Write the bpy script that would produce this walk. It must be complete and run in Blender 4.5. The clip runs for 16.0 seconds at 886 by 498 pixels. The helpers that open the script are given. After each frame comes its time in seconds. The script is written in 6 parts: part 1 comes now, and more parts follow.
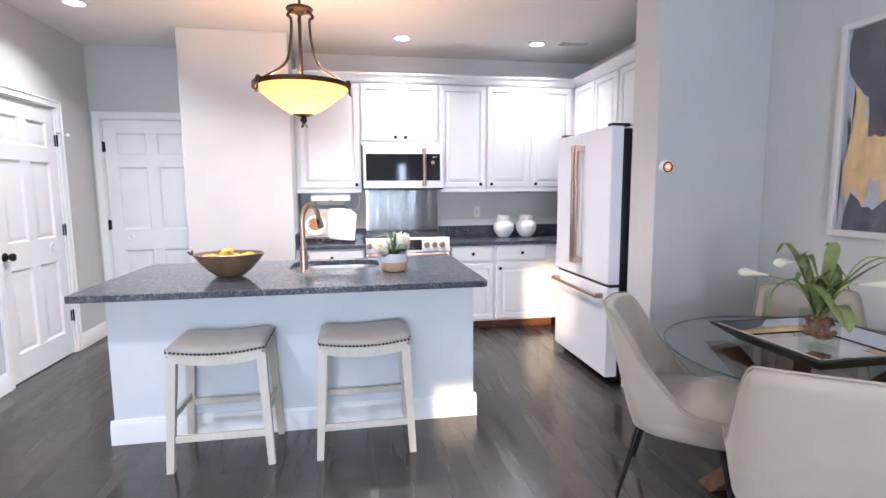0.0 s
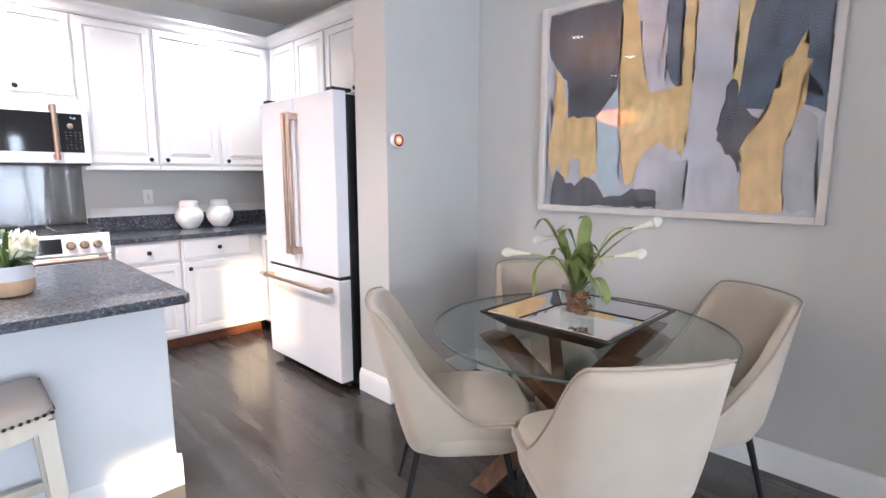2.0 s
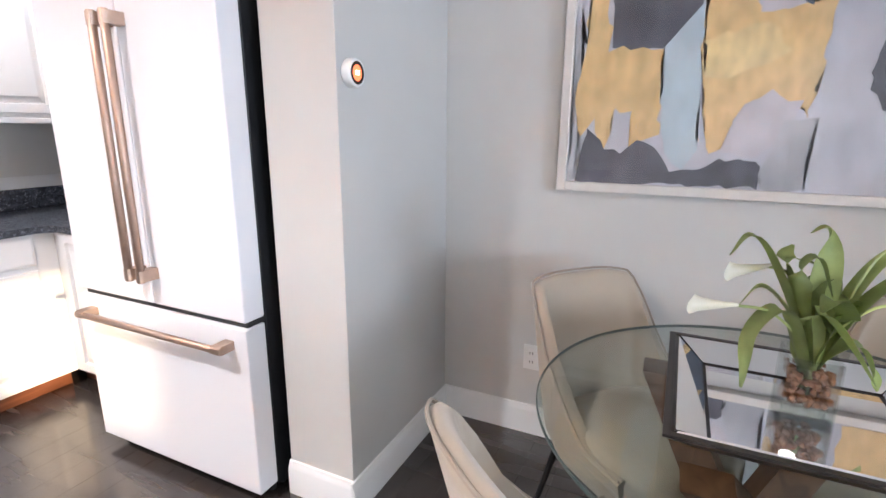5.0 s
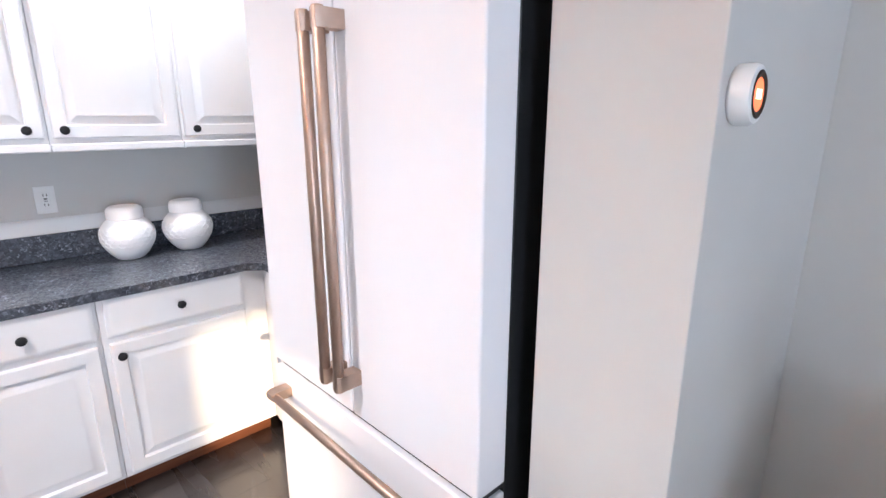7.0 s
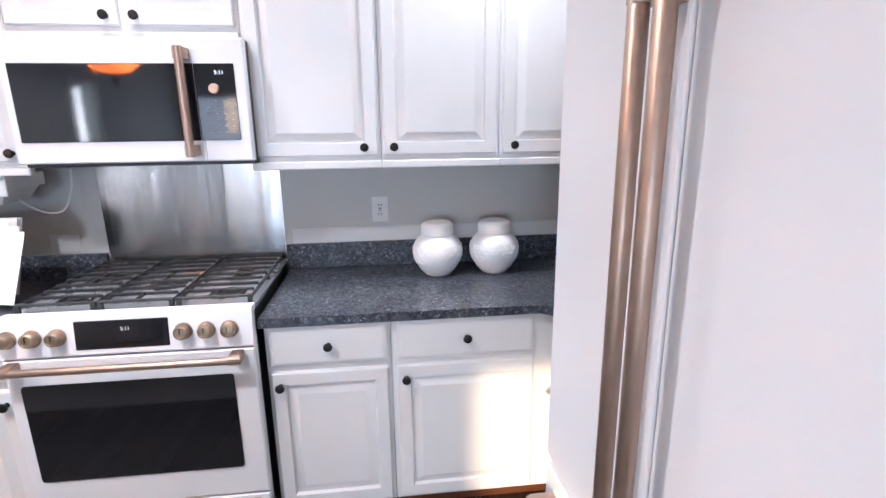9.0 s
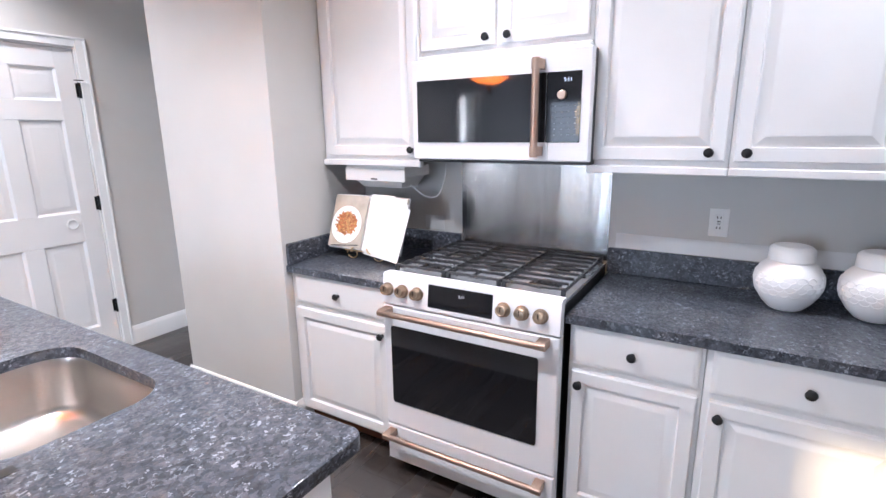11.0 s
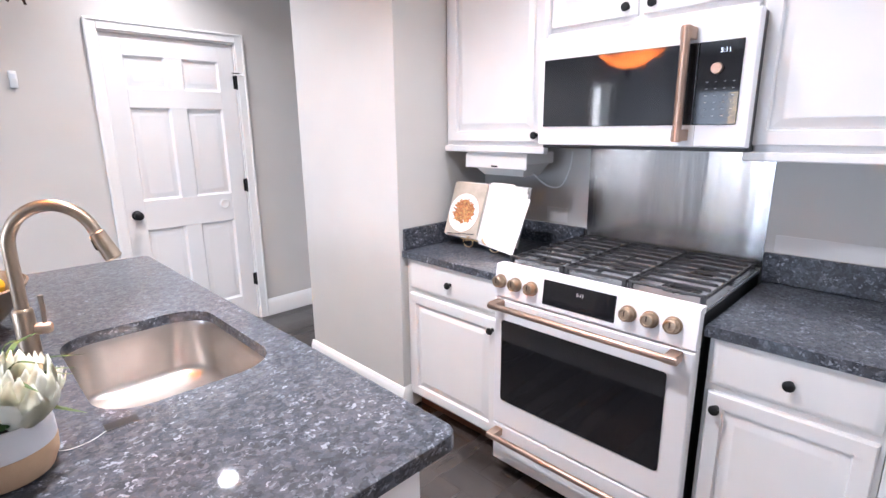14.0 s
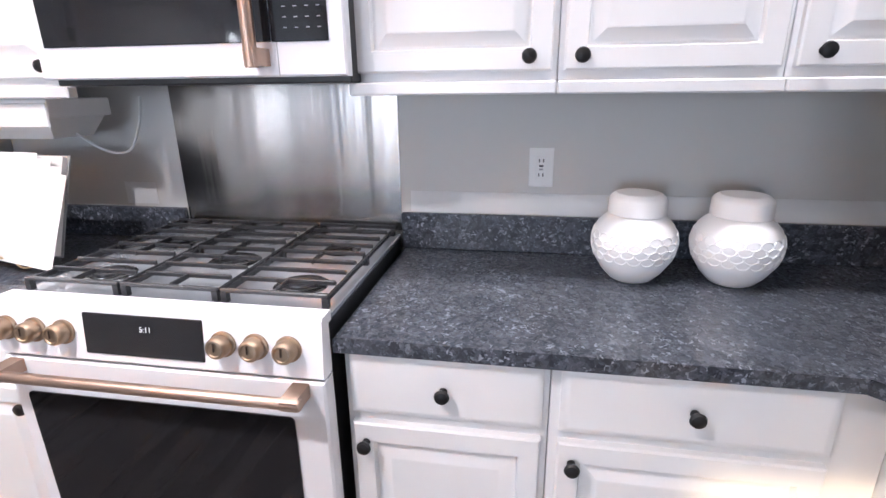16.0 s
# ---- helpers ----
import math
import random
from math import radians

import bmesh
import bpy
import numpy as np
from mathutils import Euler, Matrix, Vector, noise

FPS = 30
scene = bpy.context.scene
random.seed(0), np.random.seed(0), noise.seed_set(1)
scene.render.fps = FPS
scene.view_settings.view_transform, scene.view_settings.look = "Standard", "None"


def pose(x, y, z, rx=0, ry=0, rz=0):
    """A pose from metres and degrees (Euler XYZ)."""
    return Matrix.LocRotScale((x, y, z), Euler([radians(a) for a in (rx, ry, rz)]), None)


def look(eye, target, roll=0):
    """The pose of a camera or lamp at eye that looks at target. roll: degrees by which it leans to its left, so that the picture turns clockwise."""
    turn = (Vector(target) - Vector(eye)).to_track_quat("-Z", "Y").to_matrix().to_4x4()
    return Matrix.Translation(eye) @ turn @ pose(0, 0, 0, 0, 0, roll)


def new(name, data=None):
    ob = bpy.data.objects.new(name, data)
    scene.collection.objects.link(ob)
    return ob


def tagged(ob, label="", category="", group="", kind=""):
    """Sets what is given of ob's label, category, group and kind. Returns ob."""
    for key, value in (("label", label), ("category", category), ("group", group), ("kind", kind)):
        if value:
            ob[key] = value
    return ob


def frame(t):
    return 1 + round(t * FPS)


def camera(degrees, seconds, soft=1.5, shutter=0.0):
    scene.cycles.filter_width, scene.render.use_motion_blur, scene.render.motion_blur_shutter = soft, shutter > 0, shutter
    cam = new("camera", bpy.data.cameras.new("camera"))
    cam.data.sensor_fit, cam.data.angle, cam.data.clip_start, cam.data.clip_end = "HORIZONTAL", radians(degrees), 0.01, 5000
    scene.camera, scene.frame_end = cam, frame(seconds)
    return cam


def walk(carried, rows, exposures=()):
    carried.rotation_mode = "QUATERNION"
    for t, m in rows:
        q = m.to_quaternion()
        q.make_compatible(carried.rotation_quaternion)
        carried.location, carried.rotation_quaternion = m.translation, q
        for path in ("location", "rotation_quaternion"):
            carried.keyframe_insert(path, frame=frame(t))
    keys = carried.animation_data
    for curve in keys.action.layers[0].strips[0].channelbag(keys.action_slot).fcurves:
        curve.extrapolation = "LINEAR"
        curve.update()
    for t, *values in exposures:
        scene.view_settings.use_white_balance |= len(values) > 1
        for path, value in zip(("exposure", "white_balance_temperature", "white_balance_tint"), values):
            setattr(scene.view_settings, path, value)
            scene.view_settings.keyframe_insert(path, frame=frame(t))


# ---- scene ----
cam = camera(83.0, 16.0)
METRES, EYE, TILT, LEAN, TURN = 4.40, 1.377, 0.0, 0.0, -9.9
ROWS = [
    (0.0, 0.0, 0.0, 0.0, -0.05, -6.67, 0.41),
    (0.5, 0.001, 0.0228, -0.008, -4.82, -6.85, 0.4),
    (1.0, 0.0049, 0.0697, -0.0138, -12.96, -7.12, 0.31),
    (1.5, 0.0058, 0.1122, -0.0184, -23.7, -7.62, 0.18),
    (2.0, -0.0093, 0.1537, -0.0128, -35.32, -8.39, 0.04),
    (2.5, -0.0155, 0.1969, -0.0162, -45.72, -9.56, -0.04),
    (3.0, -0.0147, 0.2468, -0.019, -53.7, -11.06, -0.21),
    (5.5, 0.0719, 0.5036, 0.0043, -54.22, -14.44, -0.26),
    (6.0, 0.0843, 0.552, 0.0125, -48.35, -14.64, -0.27),
    (6.5, 0.1085, 0.586, 0.0153, -41.24, -14.64, 0.07),
    (7.0, 0.1362, 0.6212, 0.0228, -33.83, -14.57, 0.08),
    (7.5, 0.1533, 0.6497, 0.0246, -25.52, -14.17, 0.18),
    (8.0, 0.1586, 0.6838, 0.0325, -17.01, -14.59, 0.29),
    (8.5, 0.1669, 0.7077, 0.0326, -7.41, -14.33, 0.5),
    (9.0, 0.1797, 0.7233, 0.0321, 3.2, -13.95, 0.68),
    (9.5, 0.1847, 0.727, 0.0328, 14.04, -13.73, 0.71),
    (10.0, 0.1876, 0.7267, 0.0327, 24.34, -13.51, 0.73),
    (12.5, 0.1897, 0.7198, 0.0322, 55.62, -13.17, 0.61),
    (13.0, 0.1903, 0.7214, 0.0309, 57.95, -13.22, 0.58),
    (13.5, 0.1893, 0.7279, 0.0276, 58.08, -13.31, 0.58),
    (14.0, 0.1757, 0.7438, 0.0217, 54.92, -13.56, 0.59),
    (14.5, 0.1494, 0.7652, 0.0178, 48.0, -13.9, 0.61),
    (15.0, 0.1370, 0.7955, 0.0103, 38.31, -14.66, 0.68),
    (15.5, 0.1379, 0.8466, 0.0054, 28.05, -15.96, 0.66),
    (16.0, 0.1354, 0.8949, 0.0001, 19.52, -18.0, 0.63),
]
walk(cam, [(t, pose(0, 0, EYE, TILT, LEAN, TURN) @ pose(METRES * x, METRES * y, METRES * z, 90 + pitch, roll, yaw)) for t, x, y, z, yaw, pitch, roll in ROWS],
     [(0.0, 0.88, 5750, 14), (3.0, 1.32, 6100, 15), (5.5, 1.32, 6000, 14), (9.0, 0.74, 5700, 14), (12.5, 0.80, 5750, 15), (16.0, 0.98, 5900, 16)])

# ---- world, sun, lamps ----
SUN_AZ, SUN_EL = 21.8, 9.2          # heading of the light from +y towards +x, height of the sun
world = bpy.data.worlds.new("sky")
scene.world = world
world.use_nodes = True
wn = world.node_tree.nodes
sky = wn.new("ShaderNodeTexSky")
sky.sky_type, sky.sun_disc = "NISHITA", False
sky.sun_elevation, sky.sun_rotation = radians(SUN_EL), radians(180 + SUN_AZ)
wn["Background"].inputs["Strength"].default_value = 0.12
world.node_tree.links.new(sky.outputs[0], wn["Background"].inputs["Color"])


def lamp(name, kind, m, energy, colour, **settings):
    data = bpy.data.lights.new(name, kind)
    data.energy, data.color = energy, colour
    if kind == "AREA":
        data.shape = settings.get("shape", "RECTANGLE")
        data.size = settings.get("size", 0.2)
        data.size_y = settings.get("size_y", data.size)
        data.spread = radians(settings.get("spread", 180))
    elif kind == "POINT":
        data.shadow_soft_size = settings.get("size", 0.05)
    ob = new(name, data)
    ob.matrix_world = m
    return ob


sun_way = Vector((math.sin(radians(SUN_AZ)), math.cos(radians(SUN_AZ)), -math.tan(radians(SUN_EL))))
sun = lamp("sun", "SUN", look((0, 0, 0), sun_way), 4.2, (1.0, 0.72, 0.40))
sun.data.angle = radians(0.9)

CEILING, FLOOR = 2.735, 0.0
BACK, LEFT, RIGHT, REAR = 5.296, -2.425, 2.595, -3.4
WINDOWS = [(-2.14, -1.12), (-0.95, 0.22), (1.12, 1.34)]     # spans in the rear wall
SIDE_WINDOW = (-0.70, -0.10)                                  # span in the left-hand wall
SILL, HEAD = 0.75, 2.08
# Lamps inside the shutters stand in for daylight; window 2 is unseen, added fill.
for (a, b), power in zip(WINDOWS, (13, 56, 36)):
    lamp("window_light", "AREA", look(((a + b) / 2, REAR + 0.03, (SILL + HEAD) / 2), ((a + b) / 2, 9, 1.0)), power * (b - a), (0.77, 0.88, 1.0),
         size=b - a - 0.06, size_y=HEAD - SILL - 0.06)
lamp("window_light", "AREA", look((LEFT - 0.20, sum(SIDE_WINDOW) / 2, (SILL + HEAD) / 2), (9, sum(SIDE_WINDOW) / 2, 1.2)), 75, (0.93, 0.96, 1.0), size=0.58, size_y=HEAD - SILL - 0.06)
# The last three, behind the start, are added fill with no known fittings.
DOWNLIGHTS_AND_FILL = [(0.455, 4.66), (1.72, 4.66), (-1.94, 4.17), (0.2, 3.52), (-1.02, 3.52), (-1.5, 0.9), (0.9, -0.6), (-0.9, -2.0)]
for x, y in DOWNLIGHTS_AND_FILL:
    power = 6 if y > 4.5 else 7 if y > 4 else (20 if x > 0 else 12) if y > 3 else 15 if x > 0.5 else 22
    lamp("downlight_lamp", "AREA", look((x, y, CEILING - 0.02), (x, y + 0.001, 0)), power, (1.0, 0.96, 0.92), shape="DISK", size=0.11, spread=125)
PENDANT = (-0.300, 3.295)
for k in range(3):
    a = radians(30 + 120 * k)
    lamp("pendant_bulb", "POINT", pose(PENDANT[0] + 0.075 * math.cos(a), PENDANT[1] + 0.075 * math.sin(a), 1.935), 14, (1.0, 0.58, 0.27), size=0.035)


# ---- materials ----
def material(name, colour, rough=0.5, metal=0.0, vary=0.0, scale=8.0, bump=0.0, bump_scale=60.0, coat=0.0, stretch=(1, 1, 1), island=0.0, sheen=0.0):
    """A surface: colour with blotches, fine grain in the relief, and roughness that wanders a little."""
    m = bpy.data.materials.new(name)
    m.use_nodes = True
    n, l = m.node_tree.nodes, m.node_tree.links
    p = n["Principled BSDF"]
    p.inputs["Base Color"].default_value = (*colour, 1)
    p.inputs["Roughness"].default_value, p.inputs["Metallic"].default_value = rough, metal
    p.inputs["Coat Weight"].default_value = coat
    p.inputs["Coat Roughness"].default_value = 0.1
    p.inputs["Sheen Weight"].default_value = sheen
    co = n.new("ShaderNodeTexCoord")
    mp = n.new("ShaderNodeMapping")
    mp.inputs["Scale"].default_value = stretch
    l.new(co.outputs["Object"], mp.inputs["Vector"])
    big = n.new("ShaderNodeTexNoise")
    big.inputs["Scale"].default_value, big.inputs["Detail"].default_value = scale, 6
    l.new(mp.outputs[0], big.inputs["Vector"])
    if vary:
        hsv = n.new("ShaderNodeHueSaturation")
        hsv.inputs["Color"].default_value = (*colour, 1)
        rng = n.new("ShaderNodeMapRange")
        rng.inputs["From Min"].default_value, rng.inputs["From Max"].default_value = 0.3, 0.7
        rng.inputs["To Min"].default_value, rng.inputs["To Max"].default_value = 1 - vary, 1 + vary
        l.new(big.outputs["Fac"], rng.inputs["Value"])
        value = rng.outputs[0]
        if island:
            info = n.new("ShaderNodeObjectInfo")
            r2 = n.new("ShaderNodeMapRange")
            r2.inputs["To Min"].default_value, r2.inputs["To Max"].default_value = 1 - island, 1 + island
            l.new(info.outputs["Random"], r2.inputs["Value"])
            mul = n.new("ShaderNodeMath")
            mul.operation = "MULTIPLY"
            l.new(value, mul.inputs[0]), l.new(r2.outputs[0], mul.inputs[1])
            value = mul.outputs[0]
        l.new(value, hsv.inputs["Value"])
        l.new(hsv.outputs[0], p.inputs["Base Color"])
        rr = n.new("ShaderNodeMapRange")
        rr.inputs["To Min"].default_value, rr.inputs["To Max"].default_value = rough * 0.8, min(1, rough * 1.25)
        l.new(big.outputs["Fac"], rr.inputs["Value"])
        l.new(rr.outputs[0], p.inputs["Roughness"])
    if bump:
        fine = n.new("ShaderNodeTexNoise")
        fine.inputs["Scale"].default_value, fine.inputs["Detail"].default_value = bump_scale, 4
        l.new(mp.outputs[0], fine.inputs["Vector"])
        b = n.new("ShaderNodeBump")
        b.inputs["Strength"].default_value, b.inputs["Distance"].default_value = bump, 0.002
        l.new(fine.outputs["Fac"], b.inputs["Height"])
        l.new(b.outputs[0], p.inputs["Normal"])
    return m


def glowing(name, colour, strength):
    m = bpy.data.materials.new(name)
    m.use_nodes = True
    p = m.node_tree.nodes["Principled BSDF"]
    p.inputs["Base Color"].default_value = (*colour, 1)
    p.inputs["Emission Color"].default_value = (*colour, 1)
    p.inputs["Emission Strength"].default_value = strength
    return m


def pane_material(name, tint, rough=0.0, ior=1.5):
    """Clear glass: straight through, with the mirror of its surface on top."""
    m = bpy.data.materials.new(name)
    m.use_nodes = True
    n, l = m.node_tree.nodes, m.node_tree.links
    n.remove(n["Principled BSDF"])
    clear, gloss, edge, mix = n.new("ShaderNodeBsdfTransparent"), n.new("ShaderNodeBsdfGlossy"), n.new("ShaderNodeLayerWeight"), n.new("ShaderNodeMixShader")
    power, fres = n.new("ShaderNodeMath"), n.new("ShaderNodeMath")
    power.operation, fres.operation = "POWER", "MULTIPLY_ADD"
    edge.inputs["Blend"].default_value, power.inputs[1].default_value = 0.5, 5.0
    base = ((ior - 1) / (ior + 1)) ** 2
    fres.inputs[1].default_value, fres.inputs[2].default_value = 0.9, base
    l.new(edge.outputs["Facing"], power.inputs[0]), l.new(power.outputs[0], fres.inputs[0])
    clear.inputs["Color"].default_value = (*tint, 1)
    gloss.inputs["Roughness"].default_value = rough
    l.new(fres.outputs[0], mix.inputs[0]), l.new(clear.outputs[0], mix.inputs[1]), l.new(gloss.outputs[0], mix.inputs[2])
    l.new(mix.outputs[0], n["Material Output"].inputs["Surface"])
    return m


def granite_material():
    """Dark polished larvikite: a clear flat polish over crystals that each lie at their own tilt and glint."""
    m = material("granite", (0.04, 0.045, 0.055), 0.34, coat=0.7)
    n, l = m.node_tree.nodes, m.node_tree.links
    p = n["Principled BSDF"]
    p.inputs["Coat Roughness"].default_value = 0.05
    p.inputs["Specular IOR Level"].default_value = 0.18
    co = n.new("ShaderNodeTexCoord")

    def warped(scale, amount, cell_scale, squeeze):
        wob = n.new("ShaderNodeTexNoise")
        wob.inputs["Scale"].default_value, wob.inputs["Detail"].default_value = scale, 3
        mixv = n.new("ShaderNodeMixRGB")
        mixv.blend_type, mixv.inputs[0].default_value = "LINEAR_LIGHT", amount
        mp = n.new("ShaderNodeMapping")
        mp.inputs["Scale"].default_value, mp.inputs["Rotation"].default_value = squeeze, (0, 0, 0.7)
        cells = n.new("ShaderNodeTexVoronoi")
        cells.inputs["Scale"].default_value = cell_scale
        l.new(co.outputs["Object"], wob.inputs["Vector"])
        l.new(co.outputs["Object"], mixv.inputs[1]), l.new(wob.outputs["Color"], mixv.inputs[2])
        l.new(mixv.outputs[0], mp.inputs["Vector"]), l.new(mp.outputs[0], cells.inputs["Vector"])
        return cells

    def ramp_of(value, stops):
        ramp = n.new("ShaderNodeValToRGB")
        e = ramp.color_ramp.elements
        e[0].position, e[0].color = stops[0][0], (*stops[0][1], 1)
        e[1].position, e[1].color = stops[-1][0], (*stops[-1][1], 1)
        for pos, c in stops[1:-1]:
            e.new(pos).color = (*c, 1)
        l.new(value, ramp.inputs[0])
        return ramp

    def red_of(socket):
        sep = n.new("ShaderNodeSeparateColor")
        l.new(socket, sep.inputs[0])
        return sep.outputs[0]

    big = warped(40, 0.012, 75, (1.0, 1.0, 1.0))
    fine = warped(70, 0.016, 165, (1.0, 0.62, 1.0))
    cloud = n.new("ShaderNodeTexNoise")
    cloud.inputs["Scale"].default_value, cloud.inputs["Detail"].default_value = 11, 6
    l.new(co.outputs["Object"], cloud.inputs["Vector"])
    lift = n.new("ShaderNodeMath")
    lift.operation, lift.inputs[1].default_value, lift.inputs[2].default_value = "MULTIPLY_ADD", 0.40, -0.20
    l.new(cloud.outputs["Fac"], lift.inputs[0])
    add = n.new("ShaderNodeMath")
    l.new(lift.outputs[0], add.inputs[0]), l.new(red_of(fine.outputs["Color"]), add.inputs[1])
    ground = ramp_of(red_of(big.outputs["Color"]), [(0.0, (0.022, 0.025, 0.032)), (0.4, (0.035, 0.039, 0.048)), (0.75, (0.055, 0.059, 0.07)), (1.0, (0.078, 0.083, 0.10))])
    flake = ramp_of(add.outputs[0], [(0.0, (0.0, 0.0, 0.0)), (0.60, (0.008, 0.009, 0.012)), (0.84, (0.03, 0.034, 0.043)), (0.92, (0.066, 0.074, 0.088)), (0.955, (0.11, 0.121, 0.141)), (1.0, (0.22, 0.237, 0.27))])
    both = n.new("ShaderNodeMixRGB")
    both.blend_type, both.inputs[0].default_value = "ADD", 1.0
    l.new(ground.outputs[0], both.inputs[1]), l.new(flake.outputs[0], both.inputs[2])
    l.new(both.outputs[0], p.inputs["Base Color"])
    geo = n.new("ShaderNodeNewGeometry")
    tilt = n.new("ShaderNodeVectorMath")
    tilt.operation = "MULTIPLY_ADD"
    tilt.inputs[1].default_value, tilt.inputs[2].default_value = (0.36, 0.36, 0.36), (-0.18, -0.18, -0.18)
    l.new(fine.outputs["Color"], tilt.inputs[0])
    lean, unit_way = n.new("ShaderNodeVectorMath"), n.new("ShaderNodeVectorMath")
    unit_way.operation = "NORMALIZE"
    l.new(geo.outputs["Normal"], lean.inputs[0]), l.new(tilt.outputs[0], lean.inputs[1])
    l.new(lean.outputs[0], unit_way.inputs[0]), l.new(unit_way.outputs[0], p.inputs["Normal"])
    return m


def brushed(m, strength, along):
    """Brushing that smears reflections along one world direction."""
    n, l = m.node_tree.nodes, m.node_tree.links
    way = n.new("ShaderNodeCombineXYZ")
    for k in range(3):
        way.inputs[k].default_value = along[k]
    p = n["Principled BSDF"]
    p.inputs["Anisotropic"].default_value = strength
    l.new(way.outputs[0], p.inputs["Tangent"])
    return m


def wood_material(name, dark, light, rough, along=0, tones=0.25, coat=0.0):
    """Timber with long grain along one axis; each board has its own tone."""
    m = material(name, light, rough, coat=coat)
    n, l = m.node_tree.nodes, m.node_tree.links
    p = n["Principled BSDF"]
    co, info, mp = n.new("ShaderNodeTexCoord"), n.new("ShaderNodeObjectInfo"), n.new("ShaderNodeMapping")
    s = [22.0, 22.0, 22.0]
    s[along] = 1.6
    mp.inputs["Scale"].default_value = s
    shift = n.new("ShaderNodeVectorMath")
    shift.operation = "SCALE"
    shift.inputs[0].default_value = (7.1, 3.3, 5.7)
    l.new(info.outputs["Random"], shift.inputs["Scale"])
    add = n.new("ShaderNodeVectorMath")
    l.new(co.outputs["Object"], mp.inputs["Vector"])
    l.new(mp.outputs[0], add.inputs[0]), l.new(shift.outputs[0], add.inputs[1])
    grain = n.new("ShaderNodeTexNoise")
    grain.inputs["Scale"].default_value, grain.inputs["Detail"].default_value, grain.inputs["Distortion"].default_value = 1.0, 8, 1.2
    l.new(add.outputs[0], grain.inputs["Vector"])
    ramp = n.new("ShaderNodeValToRGB")
    ramp.color_ramp.elements[0].position, ramp.color_ramp.elements[0].color = 0.3, (*dark, 1)
    ramp.color_ramp.elements[1].position, ramp.color_ramp.elements[1].color = 0.72, (*light, 1)
    l.new(grain.outputs["Fac"], ramp.inputs[0])
    hsv, rng = n.new("ShaderNodeHueSaturation"), n.new("ShaderNodeMapRange")
    rng.inputs["To Min"].default_value, rng.inputs["To Max"].default_value = 1 - tones, 1 + tones
    l.new(info.outputs["Random"], rng.inputs["Value"]), l.new(rng.outputs[0], hsv.inputs["Value"]), l.new(ramp.outputs[0], hsv.inputs["Color"])
    l.new(hsv.outputs[0], p.inputs["Base Color"])
    b = n.new("ShaderNodeBump")
    b.inputs["Strength"].default_value, b.inputs["Distance"].default_value = 0.02, 0.002
    l.new(grain.outputs["Fac"], b.inputs["Height"]), l.new(b.outputs[0], p.inputs["Normal"])
    r2 = n.new("ShaderNodeMapRange")
    r2.inputs["To Min"].default_value, r2.inputs["To Max"].default_value = rough * 0.9, rough * 1.15
    l.new(grain.outputs["Fac"], r2.inputs["Value"]), l.new(r2.outputs[0], p.inputs["Roughness"])
    return m


WALL = material("wall_paint", (0.57, 0.56, 0.54), 0.55, vary=0.03, scale=2.5, bump=0.12, bump_scale=220)
CEIL = material("ceiling_paint", (0.72, 0.70, 0.68), 0.8, vary=0.03, scale=2, bump=0.15, bump_scale=180)
TRIM = material("trim_paint", (0.80, 0.80, 0.79), 0.35, vary=0.02, scale=5, bump=0.05, bump_scale=90)
DOOR = material("door_paint", (0.76, 0.76, 0.76), 0.38, vary=0.02, scale=5, bump=0.08, bump_scale=120)
CABINET = material("cabinet_paint", (0.74, 0.735, 0.735), 0.36, vary=0.02, scale=6, bump=0.05, bump_scale=110)
ISLAND = material("island_paint", (0.70, 0.72, 0.74), 0.45, vary=0.02, scale=4, bump=0.08, bump_scale=160)
GRANITE = granite_material()
PLANK = brushed(wood_material("dark_floor_wood", (0.033, 0.026, 0.023), (0.043, 0.034, 0.030), 0.2, 0, 0.14), 0.65, (0, 1, 0))
PLANK.node_tree.nodes["Principled BSDF"].inputs["Specular IOR Level"].default_value = 1.0


def wiped(m, low, high):
    """Long streaks in the gloss, as left by wiping the floor from the windows to the kitchen."""
    n, l = m.node_tree.nodes, m.node_tree.links
    geo, mp, tex, rng = n.new("ShaderNodeNewGeometry"), n.new("ShaderNodeMapping"), n.new("ShaderNodeTexNoise"), n.new("ShaderNodeMapRange")
    mp.inputs["Scale"].default_value, mp.inputs["Rotation"].default_value = (9.0, 0.7, 1.0), (0, 0, 0.25)
    tex.inputs["Scale"].default_value, tex.inputs["Detail"].default_value = 1.0, 5
    rng.inputs["From Min"].default_value, rng.inputs["From Max"].default_value = 0.36, 0.64
    rng.inputs["To Min"].default_value, rng.inputs["To Max"].default_value = low, high
    l.new(geo.outputs["Position"], mp.inputs["Vector"]), l.new(mp.outputs[0], tex.inputs["Vector"])
    l.new(tex.outputs["Fac"], rng.inputs["Value"]), l.new(rng.outputs[0], n["Principled BSDF"].inputs["Roughness"])


wiped(PLANK, 0.13, 0.36)
WALNUT = wood_material("walnut", (0.09, 0.038, 0.018), (0.22, 0.10, 0.05), 0.4, 2, 0.12)
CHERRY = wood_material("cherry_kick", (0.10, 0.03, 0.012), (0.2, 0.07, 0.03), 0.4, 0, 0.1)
APPLIANCE = material("matte_white_enamel", (0.75, 0.75, 0.775), 0.33, vary=0.01, scale=3, bump=0.03, bump_scale=400)
BRONZE = material("brushed_bronze", (0.43, 0.315, 0.25), 0.42, 1.0, vary=0.08, scale=30, stretch=(1, 1, 1), bump=0.05, bump_scale=300)
KNOBMETAL = material("aged_bronze_knob", (0.34, 0.25, 0.175), 0.36, 1.0, vary=0.1, scale=40, bump=0.2, bump_scale=250)
